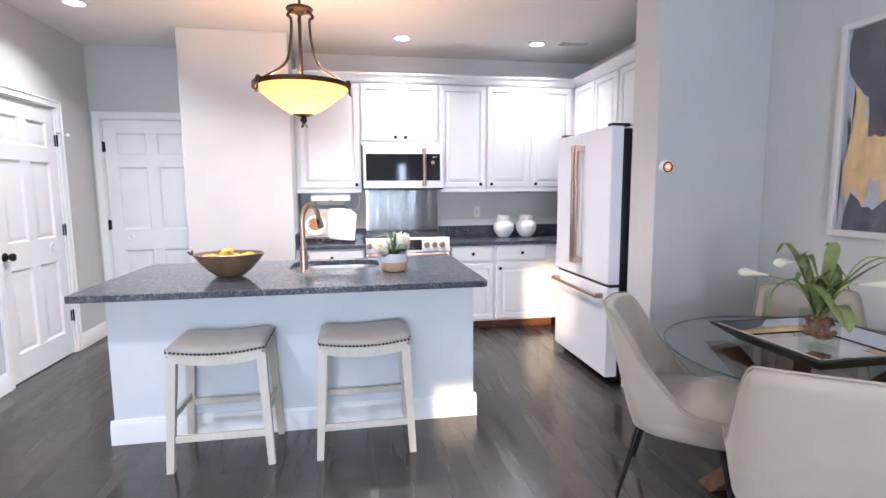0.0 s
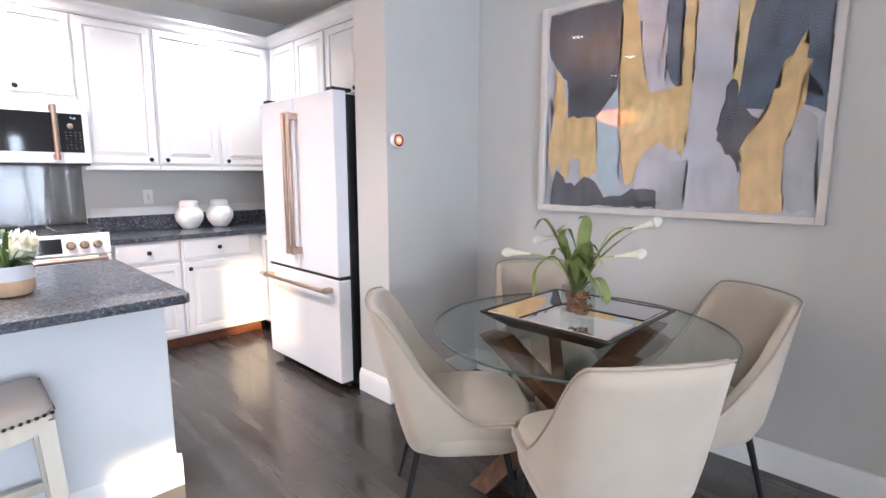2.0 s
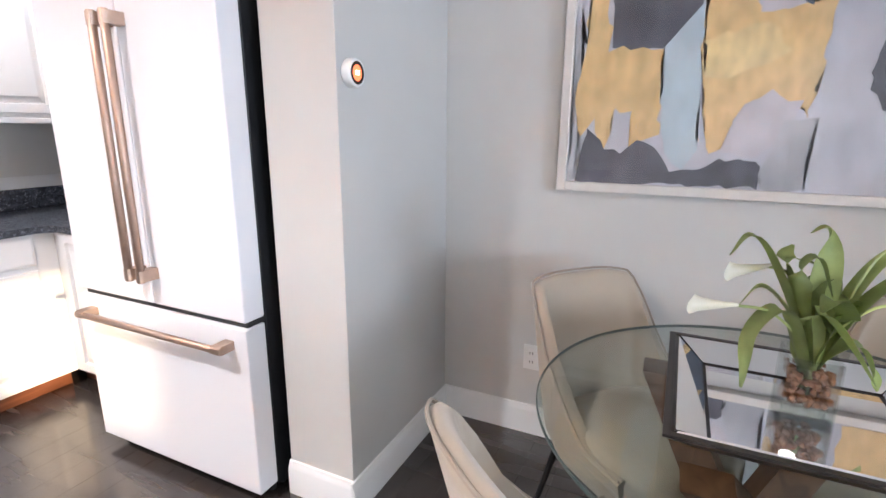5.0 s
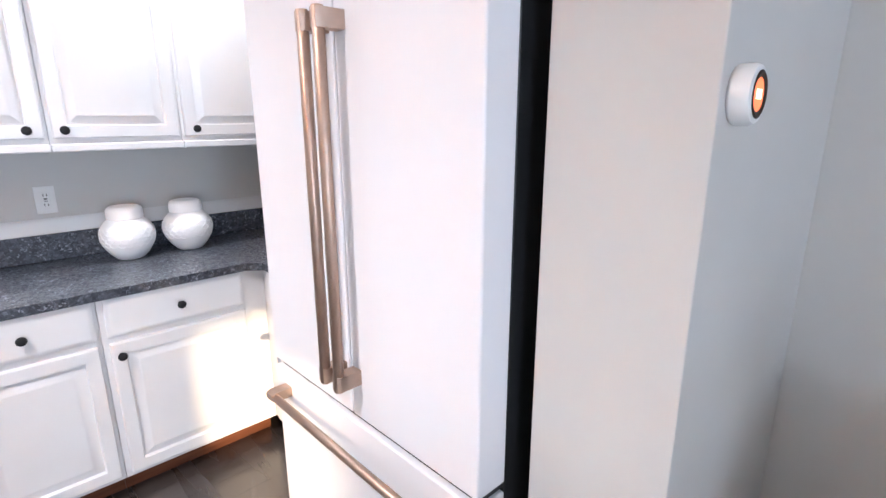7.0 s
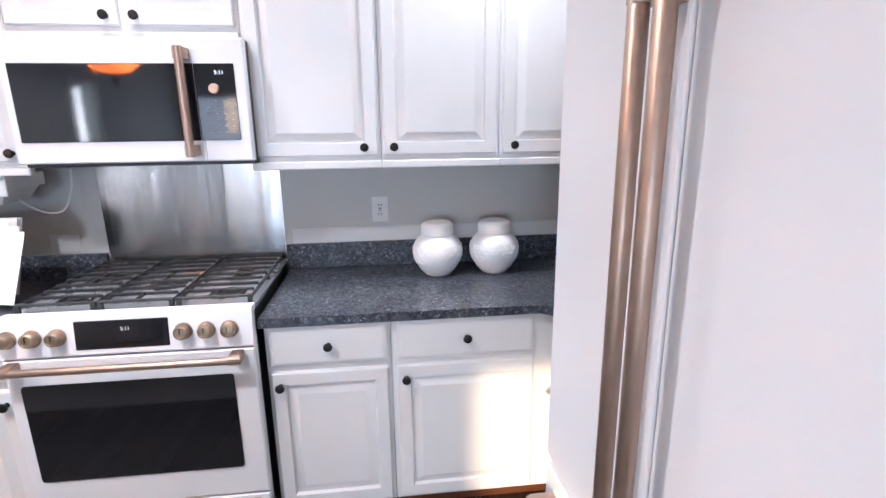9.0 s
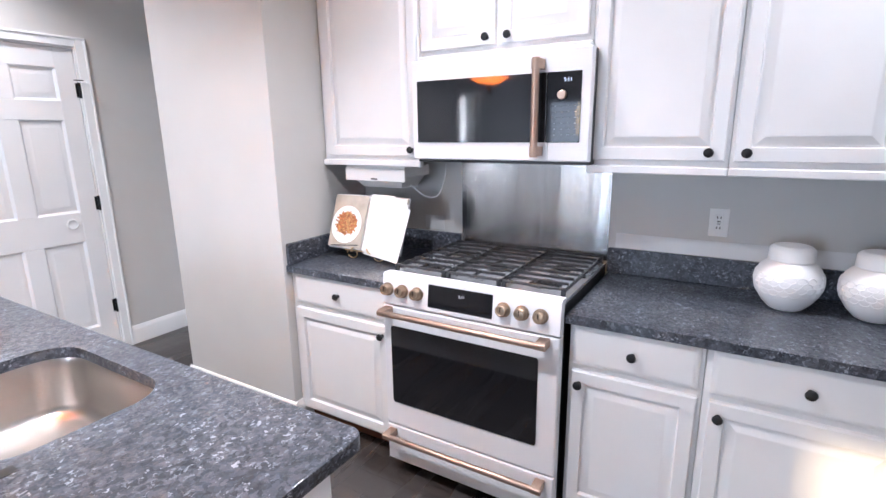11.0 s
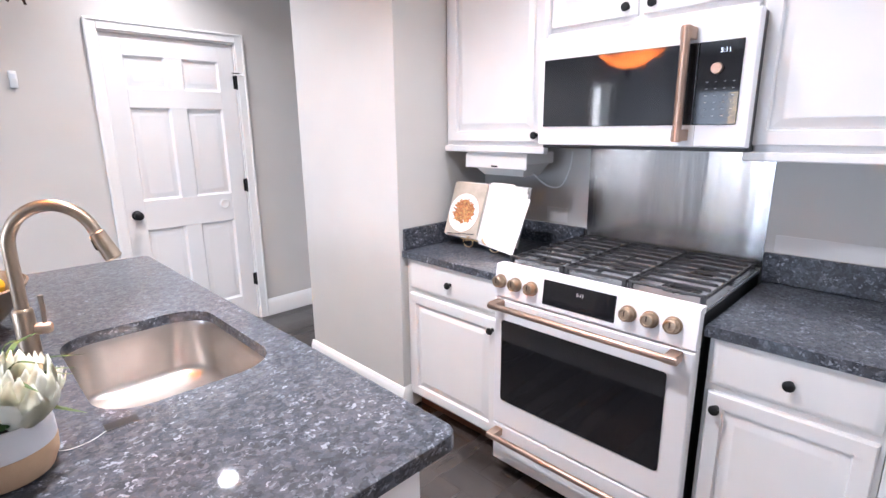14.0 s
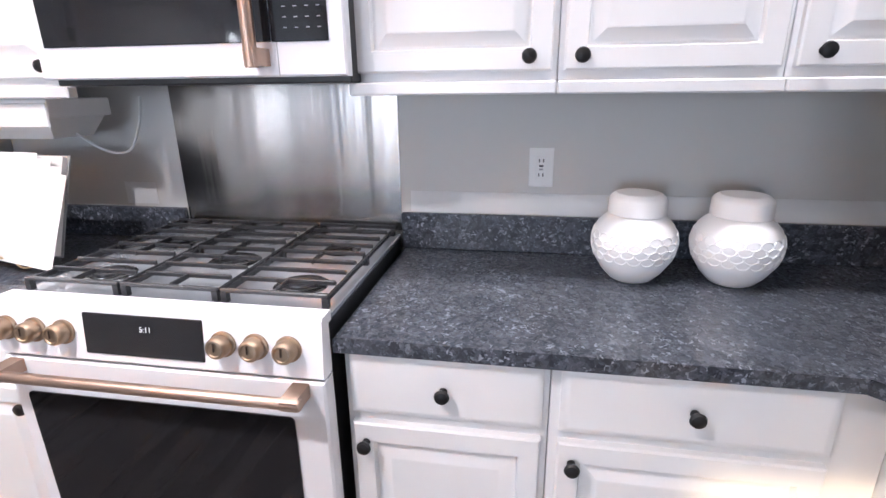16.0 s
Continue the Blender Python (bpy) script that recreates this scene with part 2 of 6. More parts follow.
FAUCET = material("champagne_bronze", (0.47, 0.38, 0.29), 0.3, 1.0, vary=0.03, scale=12)
IRON = material("black_iron", (0.018, 0.017, 0.017), 0.42, 0.6, vary=0.15, scale=40, bump=0.1, bump_scale=200)
CAST = material("cast_iron_grate", (0.05, 0.05, 0.054), 0.24, 0.4, vary=0.15, scale=50, bump=0.15, bump_scale=350)
RUST = material("oil_rubbed_bronze", (0.055, 0.035, 0.025), 0.45, 0.8, vary=0.25, scale=30, bump=0.1, bump_scale=150)
BLACK = material("black_case", (0.012, 0.012, 0.013), 0.4, vary=0.08, scale=20, bump=0.05, bump_scale=200)
BLACKGLASS = material("black_glass", (0.012, 0.012, 0.014), 0.05)
SPLASHSTEEL = brushed(material("dull_brushed_steel", (0.36, 0.355, 0.35), 0.2, 1.0, vary=0.08, scale=9, stretch=(1, 1, 0.06), bump=1.0, bump_scale=6), 0.75, (0, 0, 1))
for node in SPLASHSTEEL.node_tree.nodes:
    if node.type == "BUMP":
        node.inputs["Distance"].default_value = 0.006     # the sheet is dented in long upright waves
STEEL = material("brushed_steel", (0.43, 0.425, 0.42), 0.2, 1.0, vary=0.12, scale=14, stretch=(1, 1, 0.05), bump=1.0, bump_scale=11)
SINKSTEEL = material("satin_sink_steel", (0.60, 0.57, 0.54), 0.3, 1.0, vary=0.05, scale=14, stretch=(0.1, 1, 1), bump=0.05, bump_scale=90)
CREAM = material("cream_leatherette", (0.37, 0.315, 0.25), 0.8, vary=0.05, scale=7, bump=0.35, bump_scale=380, sheen=0.3)
PIPING = material("cream_piping", (0.31, 0.26, 0.21), 0.5, vary=0.05, scale=20)
SEATCLOTH = material("taupe_seat_cloth", (0.36, 0.325, 0.295), 0.8, vary=0.06, scale=12, bump=0.4, bump_scale=500, sheen=0.3)
STOOLWOOD = wood_material("whitewashed_wood", (0.53, 0.49, 0.41), (0.60, 0.56, 0.48), 0.5, 2, 0.05)
CERAMIC = material("white_ceramic", (0.87, 0.86, 0.855), 0.42, vary=0.02, scale=10, bump=0.08, bump_scale=60, coat=0.04)
CLAY = material("sand_clay", (0.55, 0.38, 0.24), 0.8, vary=0.08, scale=25, bump=0.4, bump_scale=260)
GLAZE = material("grey_white_glaze", (0.66, 0.67, 0.70), 0.45, vary=0.04, scale=12)
SOIL = material("dark_soil", (0.03, 0.022, 0.016), 0.95, vary=0.4, scale=60, bump=0.8, bump_scale=140)
POTLEAF = material("grey_green_blade", (0.15, 0.23, 0.08), 0.5, vary=0.25, scale=14, island=0.25)
LEAF = material("leaf_green", (0.35, 0.42, 0.15), 0.45, vary=0.25, scale=14, bump=0.1, bump_scale=60, island=0.25)
LEAFDARK = material("deep_leaf_green", (0.07, 0.15, 0.05), 0.5, vary=0.25, scale=14, island=0.25)
PETAL = material("cream_petal", (0.93, 0.92, 0.84), 0.6, vary=0.04, scale=22, bump=0.1, bump_scale=80)
def thin_petal(m, share):
    """Lets part of the light through a thin petal."""
    n, l = m.node_tree.nodes, m.node_tree.links
    tr, mix = n.new("ShaderNodeBsdfTranslucent"), n.new("ShaderNodeMixShader")
    tr.inputs["Color"].default_value, mix.inputs[0].default_value = (0.95, 0.94, 0.84, 1), share
    l.new(n["Principled BSDF"].outputs[0], mix.inputs[1]), l.new(tr.outputs[0], mix.inputs[2])
    l.new(mix.outputs[0], n["Material Output"].inputs["Surface"])


thin_petal(PETAL, 0.45)
LEMON = material("lemon_peel", (0.84, 0.54, 0.03), 0.42, vary=0.08, scale=20, bump=0.35, bump_scale=220)
BOWLWOOD = material("bronzed_bowl", (0.22, 0.15, 0.09), 0.35, 0.35, vary=0.2, scale=9, bump=0.15, bump_scale=40)
PLASTIC = material("white_plastic", (0.76, 0.76, 0.75), 0.35, vary=0.01, scale=8)
PAPER = material("paper", (0.80, 0.78, 0.75), 0.8, vary=0.02, scale=14, bump=0.1, bump_scale=90)
DISH = material("printed_plate", (0.86, 0.86, 0.86), 0.5, vary=0.03, scale=10)
PASTA = material("printed_pasta", (0.34, 0.13, 0.05), 0.6, vary=0.6, scale=160)
GOLD = material("gilt_wire", (0.75, 0.56, 0.32), 0.3, 1.0, vary=0.1, scale=30)
MIRROR = material("mirror", (0.9, 0.9, 0.9), 0.02, 1.0)
DARKWOOD = wood_material("dark_tray_wood", (0.012, 0.010, 0.009), (0.035, 0.028, 0.024), 0.35, 0, 0.1)
FRAMEWOOD = material("pale_frame", (0.66, 0.62, 0.58), 0.4, vary=0.04, scale=18, bump=0.1, bump_scale=120)
DIMPRINT = material("dim_print", (0.03, 0.03, 0.033), 0.7, vary=0.05, scale=30)
GREYPRINT = material("grey_print", (0.35, 0.35, 0.36), 0.8, vary=0.05, scale=30)
LED = glowing("clock_digits", (0.75, 0.88, 1.0), 0.55)
COOKTOP = material("cooktop_enamel", (0.46, 0.48, 0.51), 0.17, 0.6, vary=0.1, scale=8, bump=0.4, bump_scale=14)
ORANGE = glowing("thermostat_screen", (1.0, 0.17, 0.06), 0.8)
WHITELED = glowing("thermostat_digits", (1.0, 0.8, 0.65), 1.6)
BULB = glowing("downlight_lens", (1.0, 0.96, 0.9), 9.0)
TABLEGLASS = pane_material("table_glass", (0.88, 0.915, 0.90), 0.0, 1.5)
VASEGLASS = pane_material("vase_glass", (0.95, 0.97, 0.96), 0.0, 1.75)
PICGLASS = pane_material("picture_glass", (0.97, 0.97, 0.97), 0.015, 1.5)
WINGLASS = pane_material("window_glass", (0.95, 0.97, 0.97), 0.0, 1.45)


def alabaster_material():
    m = bpy.data.materials.new("amber_alabaster")
    m.use_nodes = True
    n, l = m.node_tree.nodes, m.node_tree.links
    p = n["Principled BSDF"]
    p.inputs["Base Color"].default_value = (0.85, 0.48, 0.16, 1)
    p.inputs["Roughness"].default_value = 0.35
    tr, mix, tex = n.new("ShaderNodeBsdfTranslucent"), n.new("ShaderNodeMixShader"), n.new("ShaderNodeTexNoise")
    tex.inputs["Scale"].default_value, tex.inputs["Detail"].default_value = 9, 5
    ramp = n.new("ShaderNodeValToRGB")
    ramp.color_ramp.elements[0].color, ramp.color_ramp.elements[1].color = (0.93, 0.50, 0.24, 1), (0.97, 0.66, 0.38, 1)
    l.new(tex.outputs["Fac"], ramp.inputs[0]), l.new(ramp.outputs[0], tr.inputs["Color"])
    mix.inputs[0].default_value = 0.75
    l.new(p.outputs[0], mix.inputs[1]), l.new(tr.outputs[0], mix.inputs[2])
    l.new(mix.outputs[0], n["Material Output"].inputs["Surface"])
    return m


ALABASTER = alabaster_material()


# ---- mesh helpers ----
def thing(name, m, label="", category="", group="", kind=""):
    ob = new(name)
    ob.empty_display_size = 0.05
    ob.matrix_world = m
    return tagged(ob, label, category, group, kind)


def flatten_normals(me, limit):
    """Weighs corner normals by area where large flat faces meet narrow rounded edges, so that the flats stay flat."""
    areas = sorted(p.area for p in me.polygons)
    if not areas or areas[-1] < 40 * areas[len(areas) // 2] or areas[-1] < 0.004:
        return
    around = [[] for _ in me.vertices]
    for p in me.polygons:
        for v in p.vertices:
            around[v].append(p)
    normals = [None] * len(me.loops)
    for p in me.polygons:
        for i in p.loop_indices:
            way = Vector()
            for q in around[me.loops[i].vertex_index]:
                if q.normal.dot(p.normal) > limit:
                    way += q.normal * q.area
            normals[i] = way.normalized() if way.length > 0 else p.normal
    me.normals_split_custom_set(normals)


def mesh_of(name, bm, mat, sharp=35):
    me = bpy.data.meshes.new(name)
    bmesh.ops.recalc_face_normals(bm, faces=bm.faces)
    bm.to_mesh(me)
    bm.free()
    me.polygons.foreach_set("use_smooth", [True] * len(me.polygons))
    me.set_sharp_from_angle(angle=radians(sharp))
    if mat:
        me.materials.append(mat)
    if len(me.polygons) < 500:
        flatten_normals(me, math.cos(radians(sharp)))
    return me


def part(name, bm, mat, parent=None, label="", at=None, sharp=35):
    ob = new(name, bm if isinstance(bm, bpy.types.Mesh) else mesh_of(name, bm, mat, sharp))
    if parent:
        ob.parent = parent
    if at is not None:
        ob.matrix_basis = at
    return tagged(ob, label)


def structure(name, bm, mat, label):
    return tagged(part(name, bm, mat), label, name.split("_")[0], kind="structure")


def box(bm, x0, x1, y0, y1, z0, z1, b=0.0, seg=1):
    m = Matrix.Translation(((x0 + x1) / 2, (y0 + y1) / 2, (z0 + z1) / 2)) @ Matrix.Diagonal((abs(x1 - x0), abs(y1 - y0), abs(z1 - z0), 1))
    made = bmesh.ops.create_cube(bm, size=1.0, matrix=m)["verts"]
    if b:
        edges = list({e for v in made for e in v.link_edges})
        bmesh.ops.bevel(bm, geom=edges, offset=b, segments=seg, profile=0.5, affect="EDGES")
    return bm


def boxed(x0, x1, y0, y1, z0, z1, b=0.0, seg=1):
    return box(bmesh.new(), x0, x1, y0, y1, z0, z1, b, seg)


def lathe(bm, prof, n=32, cx=0.0, cy=0.0, sx=1.0, sy=1.0, m=None, loop=False):
    """A turned shape from (radius, height) pairs."""
    rings = []
    for r, z in prof:
        if r < 1e-5:
            rings.append([bm.verts.new((cx, cy, z))])
        else:
            rings.append([bm.verts.new((cx + sx * r * math.cos(2 * math.pi * k / n), cy + sy * r * math.sin(2 * math.pi * k / n), z)) for k in range(n)])
    for a, b in zip(rings, rings[1:] + rings[:1] if loop else rings[1:]):
        for k in range(n):
            q = [a[k % len(a)], a[(k + 1) % n % len(a)], b[(k + 1) % n % len(b)], b[k % len(b)]]
            q = [v for i, v in enumerate(q) if v not in q[:i]]
            if len(q) > 2:
                bm.faces.new(q)
    for ring in (rings[0], rings[-1]):
        if len(ring) > 2 and not loop:
            bm.faces.new(ring)
    if m is not None:
        bmesh.ops.transform(bm, matrix=m, verts=[v for ring in rings for v in ring])
    return bm


def tube(bm, pts, r, n=10, flat=1.0):
    """A round bar along points; r may be one radius or one for each point."""
    pts = [Vector(p) for p in pts]
    rs = r if isinstance(r, (list, tuple)) else [r] * len(pts)
    rings, side = [], None
    for i, p in enumerate(pts):
        way = (pts[min(i + 1, len(pts) - 1)] - pts[max(i - 1, 0)]).normalized()
        if side is None:
            side = way.orthogonal().normalized()
        side = (side - way * side.dot(way)).normalized()
        up = way.cross(side)
        rings.append([bm.verts.new(p + rs[i] * (math.cos(2 * math.pi * k / n) * side + flat * math.sin(2 * math.pi * k / n) * up)) for k in range(n)])
    for a, b in zip(rings, rings[1:]):
        for k in range(n):
            bm.faces.new((a[k], a[(k + 1) % n], b[(k + 1) % n], b[k]))
    bm.faces.new(rings[0][::-1]), bm.faces.new(rings[-1])
    return bm


def beam(bm, p0, p1, w0, d0, w1=None, d1=None):
    """A four-sided bar from p0 to p1 with its sides along x and y at both ends."""
    w1, d1 = w1 or w0, d1 or d0
    ends = []
    for p, w, d in ((p0, w0, d0), (p1, w1, d1)):
        ends.append([bm.verts.new((p[0] + sx * w / 2, p[1] + sy * d / 2, p[2])) for sx, sy in ((-1, -1), (1, -1), (1, 1), (-1, 1))])
    for k in range(4):
        bm.faces.new((ends[0][k], ends[0][(k + 1) % 4], ends[1][(k + 1) % 4], ends[1][k]))
    bm.faces.new(ends[0][::-1]), bm.faces.new(ends[1])
    return bm


def panel(bm, x0, x1, z0, z1, y, rings):
    """A moulded panel that faces -y: nested rectangles of (inset, height over y), closed in the middle."""
    last = None
    for inset, out in rings:
        ring = [bm.verts.new((x, y - out, z)) for x, z in ((x0 + inset, z0 + inset), (x1 - inset, z0 + inset), (x1 - inset, z1 - inset), (x0 + inset, z1 - inset))]
        if last:
            for k in range(4):
                bm.faces.new((last[k], last[(k + 1) % 4], ring[(k + 1) % 4], ring[k]))
        else:
            bm.faces.new(ring[::-1])
        last = ring
    bm.faces.new(last)
    return bm


def curve(points, n=24):
    """Smooth way through a few points."""
    p = [Vector(q) for q in points]
    p = [2 * p[0] - p[1], *p, 2 * p[-1] - p[-2]]
    out = []
    for i in range(1, len(p) - 2):
        for k in range(n):
            t = k / n
            out.append(0.5 * (2 * p[i] + (p[i + 1] - p[i - 1]) * t + (2 * p[i - 1] - 5 * p[i] + 4 * p[i + 1] - p[i + 2]) * t * t
                              + (3 * p[i] - p[i - 1] - 3 * p[i + 1] + p[i + 2]) * t ** 3))
    return out + [p[-2]]


def text_mesh(words, size, depth=0.0006):
    c = bpy.data.curves.new("words", "FONT")
    c.body, c.size, c.extrude, c.align_x, c.align_y = words, size, depth, "CENTER", "CENTER"
    ob = bpy.data.objects.new("words", c)
    me = bpy.data.meshes.new_from_object(ob)
    bpy.data.objects.remove(ob)
    return me


FACE_RIGHT = -90     # turned so that a front towards -y faces -x, for things on the right-hand wall
FACE_LEFT = 90       # and +x, for things on the left-hand wall

# ---- the large structure ----
def wall(name, axis, at, thick, a0, a1, openings, label):
    """A wall along x or y whose room face is at `at`; openings are (from, to, bottom, top)."""
    bm = bmesh.new()

    def piece(p, q, z0, z1):
        if q - p > 1e-4 and z1 - z0 > 1e-4:
            if axis == "x":
                box(bm, p, q, at, at + thick, z0, z1)
            else:
                box(bm, at, at + thick, p, q, z0, z1)
    pos = a0
    for p, q, z0, z1 in sorted(openings):
        piece(pos, p, 0, CEILING), piece(p, q, 0, z0), piece(p, q, z1, CEILING)
        pos = q
    piece(pos, a1, 0, CEILING)
    return structure(name, bm, WALL, label)


D1, D2, D3 = (3.912, 4.722), (-2.328, -1.498), (2.16, 3.02)
DOOR_H = 2.062
wall("wall_north", "x", BACK, 0.12, LEFT - 0.12, RIGHT + 0.12, [(D2[0] - 0.012, D2[1] + 0.012, 0, DOOR_H + 0.012)], "pale grey painted kitchen back wall")
wall("wall_west", "y", LEFT, -0.12, REAR, BACK, [(D1[0] - 0.012, D1[1] + 0.012, 0, DOOR_H + 0.012), (D3[0] - 0.012, D3[1] + 0.012, 0, DOOR_H + 0.012), (*SIDE_WINDOW, SILL, HEAD)], "pale grey painted wall with two doors")
wall("wall_east", "y", RIGHT, 0.12, REAR, BACK, [], "pale grey painted wall behind the dining table")
wall("wall_south", "x", REAR, -0.12, LEFT - 0.12, RIGHT + 0.12, [(a, b, SILL, HEAD) for a, b in WINDOWS], "pale grey painted wall with shuttered windows")
NIB_X, NIB_Y0, NIB_Y1 = 1.83, 2.845, 3.13
structure("wall_nib", boxed(NIB_X, RIGHT, NIB_Y0, NIB_Y1, 0, CEILING, 0.006, 2), WALL, "pale grey wall end between fridge and dining nook")
# Known only near the east wall; lengthened unseen to block window light.
structure("wall_nib_south", boxed(1.86, RIGHT, 0.05, 0.36, 0, CEILING, 0.006, 2), WALL, "pale grey wall end at the dining nook, lengthened to block light")
BLK_X0, BLK_X1, BLK_Y = -1.43, -0.54, 4.64
structure("wall_chase", boxed(BLK_X0, BLK_X1, BLK_Y, BACK, 0, CEILING, 0.006, 2), WALL, "pale grey boxed-out wall beside the kitchen counter")
structure("ceiling", boxed(LEFT - 0.12, RIGHT + 0.12, REAR - 0.12, BACK + 0.12, CEILING, CEILING + 0.1), CEIL, "smooth off-white painted ceiling")
floor = structure("floor", boxed(LEFT - 0.12, RIGHT + 0.12, REAR - 0.12, BACK + 0.12, -0.1, -0.016), BLACK, "dark espresso-stained wooden plank floor")
structure("ground", boxed(-60, 60, -90, 60, -0.5, -0.45), material("lawn", (0.08, 0.1, 0.05), 0.9, vary=0.3, scale=1.0), "plain grass outside the house")
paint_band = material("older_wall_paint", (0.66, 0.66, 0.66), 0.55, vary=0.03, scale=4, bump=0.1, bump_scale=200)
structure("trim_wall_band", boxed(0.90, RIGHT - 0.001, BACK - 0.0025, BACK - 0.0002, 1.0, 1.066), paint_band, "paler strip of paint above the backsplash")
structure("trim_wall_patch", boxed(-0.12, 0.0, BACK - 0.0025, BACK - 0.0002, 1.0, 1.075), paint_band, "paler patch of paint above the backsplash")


def baseboard(x0, y0, x1, y1, nx, ny):
    """A moulded skirting along a wall's foot; (nx, ny) points into the room."""
    prof = [(0, 0), (0.017, 0), (0.017, 0.098), (0.0145, 0.106), (0.0145, 0.114), (0.009, 0.122), (0.007, 0.135), (0, 0.138)]
    bm = bmesh.new()
    ends = [[bm.verts.new((x + nx * d, y + ny * d, z)) for d, z in prof] for x, y in ((x0, y0), (x1, y1))]
    for k in range(len(prof)):
        bm.faces.new((ends[0][k], ends[0][(k + 1) % len(prof)], ends[1][(k + 1) % len(prof)], ends[1][k]))
    bm.faces.new(ends[0]), bm.faces.new(ends[1][::-1])
    return structure("baseboard", bm, TRIM, "white moulded baseboard along the wall")


baseboard(LEFT, D1[1] + 0.075, LEFT, BACK, 1, 0)
baseboard(LEFT, D3[1] + 0.075, LEFT, D1[0] - 0.075, 1, 0)
baseboard(LEFT, REAR, LEFT, D3[0] - 0.075, 1, 0)
baseboard(BLK_X0 - 0.017, BLK_Y, BLK_X1 + 0.017, BLK_Y, 0, -1)
baseboard(BLK_X0, BLK_Y, BLK_X0, BACK, -1, 0)
baseboard(BLK_X1, BLK_Y + 0.0005, BLK_X1, BLK_Y + 0.05, 1, 0)
baseboard(NIB_X - 0.017, NIB_Y0, RIGHT, NIB_Y0, 0, -1)
baseboard(NIB_X, NIB_Y0 + 0.0005, NIB_X, NIB_Y1, -1, 0)
baseboard(RIGHT, 0.36, RIGHT, NIB_Y0, -1, 0)
# Skirting of the wall end, its unseen added length included.
baseboard(1.843, 0.36, RIGHT, 0.36, 0, 1)
baseboard(1.86, 0.05, 1.86, 0.3595, -1, 0)
baseboard(RIGHT, REAR, RIGHT, 0.05, -1, 0)
baseboard(LEFT, REAR, RIGHT, REAR, 0, 1)


def casing(parent, x0, x1, top, foot=0.0):
    """Moulded trim round an opening, its inner edge at x0, x1 and top, facing -y from y = 0."""
    w = 0.062
    for a, b, c, d, name in ((x0 - w, x0, foot, top + w, "casing_side"), (x1, x1 + w, foot, top + w, "casing_side"), (x0, x1, top, top + w, "casing_head")):
        bm = bmesh.new()
        box(bm, a, b, -0.016, 0.0, c, d, 0.003)
        if name == "casing_head":
            box(bm, a - w + 0.001, b + w - 0.001, -0.024, -0.016, d - 0.016, d - 0.001, 0.003)
        else:
            outer = a if b == x0 else b - 0.016
            box(bm, outer + 0.0005, outer + 0.0155, -0.024, -0.016, c, d - 0.016, 0.003)
        part(name, bm, TRIM, parent)


def six_panel_door(name, m, width, hinge, label):
    """A closed six-panel door in its frame, facing -y, its width centred on x = 0. hinge: -1 or 1."""
    d = thing(name, m, label, "door", kind="structure")
    h, x0, x1 = DOOR_H, -width / 2, width / 2
    casing(d, x0 - 0.012, x1 + 0.012, h + 0.012)
    bm = bmesh.new()
    for a, b in ((x0 - 0.012, x0 - 0.003), (x1 + 0.003, x1 + 0.012)):
        box(bm, a, b, 0.0, 0.11, 0, h + 0.012)
    box(bm, x0 - 0.003, x1 + 0.003, 0.0, 0.11, h + 0.003, h + 0.012)
    part("jamb", bm, TRIM, d)
    leaf = thing("leaf", Matrix(), "white painted six-panel door leaf")
    leaf.parent = d
    st, mid = 0.112, 0.105
    rails = [(0.008, 0.21), (0.82, 1.02), (1.62, 1.74), (1.94, h)]
    bm = bmesh.new()
    for a, b in ((x0, x0 + st), (x1 - st, x1)):
        box(bm, a, b, 0.012, 0.047, 0.008, h, 0.002)
    for a, b in rails:
        box(bm, x0 + st, x1 - st, 0.012, 0.047, a, b, 0.002)
    for (_, lo), (hi, _) in zip(rails, rails[1:]):
        box(bm, -mid / 2, mid / 2, 0.012, 0.047, lo, hi, 0.002)
    part("stiles_and_rails", bm, DOOR, leaf)
    for (_, lo), (hi, _) in zip(rails, rails[1:]):
        for a, b in ((x0 + st, -mid / 2), (mid / 2, x1 - st)):
            part("door_panel", panel(bmesh.new(), a, b, lo, hi, 0.034, [(0, 0), (0.0, 0.018), (0.012, 0.006), (0.022, 0.006), (0.045, 0.016), (0.047, 0.016)]), DOOR, leaf)
    k = thing("knob", pose(-hinge * (width / 2 - 0.06), 0.012, 0.93), "black round door knob")
    k.parent = d
    turn = pose(0, 0, 0, 90)
    part("rosette", lathe(bmesh.new(), [(0, 0), (0.032, 0), (0.032, 0.005), (0.024, 0.012), (0, 0.012)], 24, m=turn), IRON, k)
    part("grip", lathe(bmesh.new(), [(0, 0.01), (0.011, 0.01), (0.011, 0.03), (0.022, 0.036), (0.029, 0.047), (0.027, 0.06), (0.016, 0.068), (0, 0.069)], 24, m=turn), IRON, k)
    for z in (0.33, 1.07, 1.81):
        bm = lathe(bmesh.new(), [(0, z - 0.05), (0.007, z - 0.05), (0.007, z + 0.05), (0, z + 0.05)], 12, hinge * (width / 2 + 0.004), -0.002)
        box(bm, hinge * (width / 2 - 0.014), hinge * (width / 2 + 0.004), 0.008, 0.0115, z - 0.045, z + 0.045)
        part("hinge", bm, IRON, d)
    part("bumper_disc", lathe(bmesh.new(), [(0, 0), (0.036, 0), (0.036, 0.004), (0.03, 0.008), (0.024, 0.005), (0, 0.005)], 28, m=pose(hinge * (width / 2 - 0.17), 0.0118, 0.945, 90)), PLASTIC, d, "round white plastic bumper")
    return d


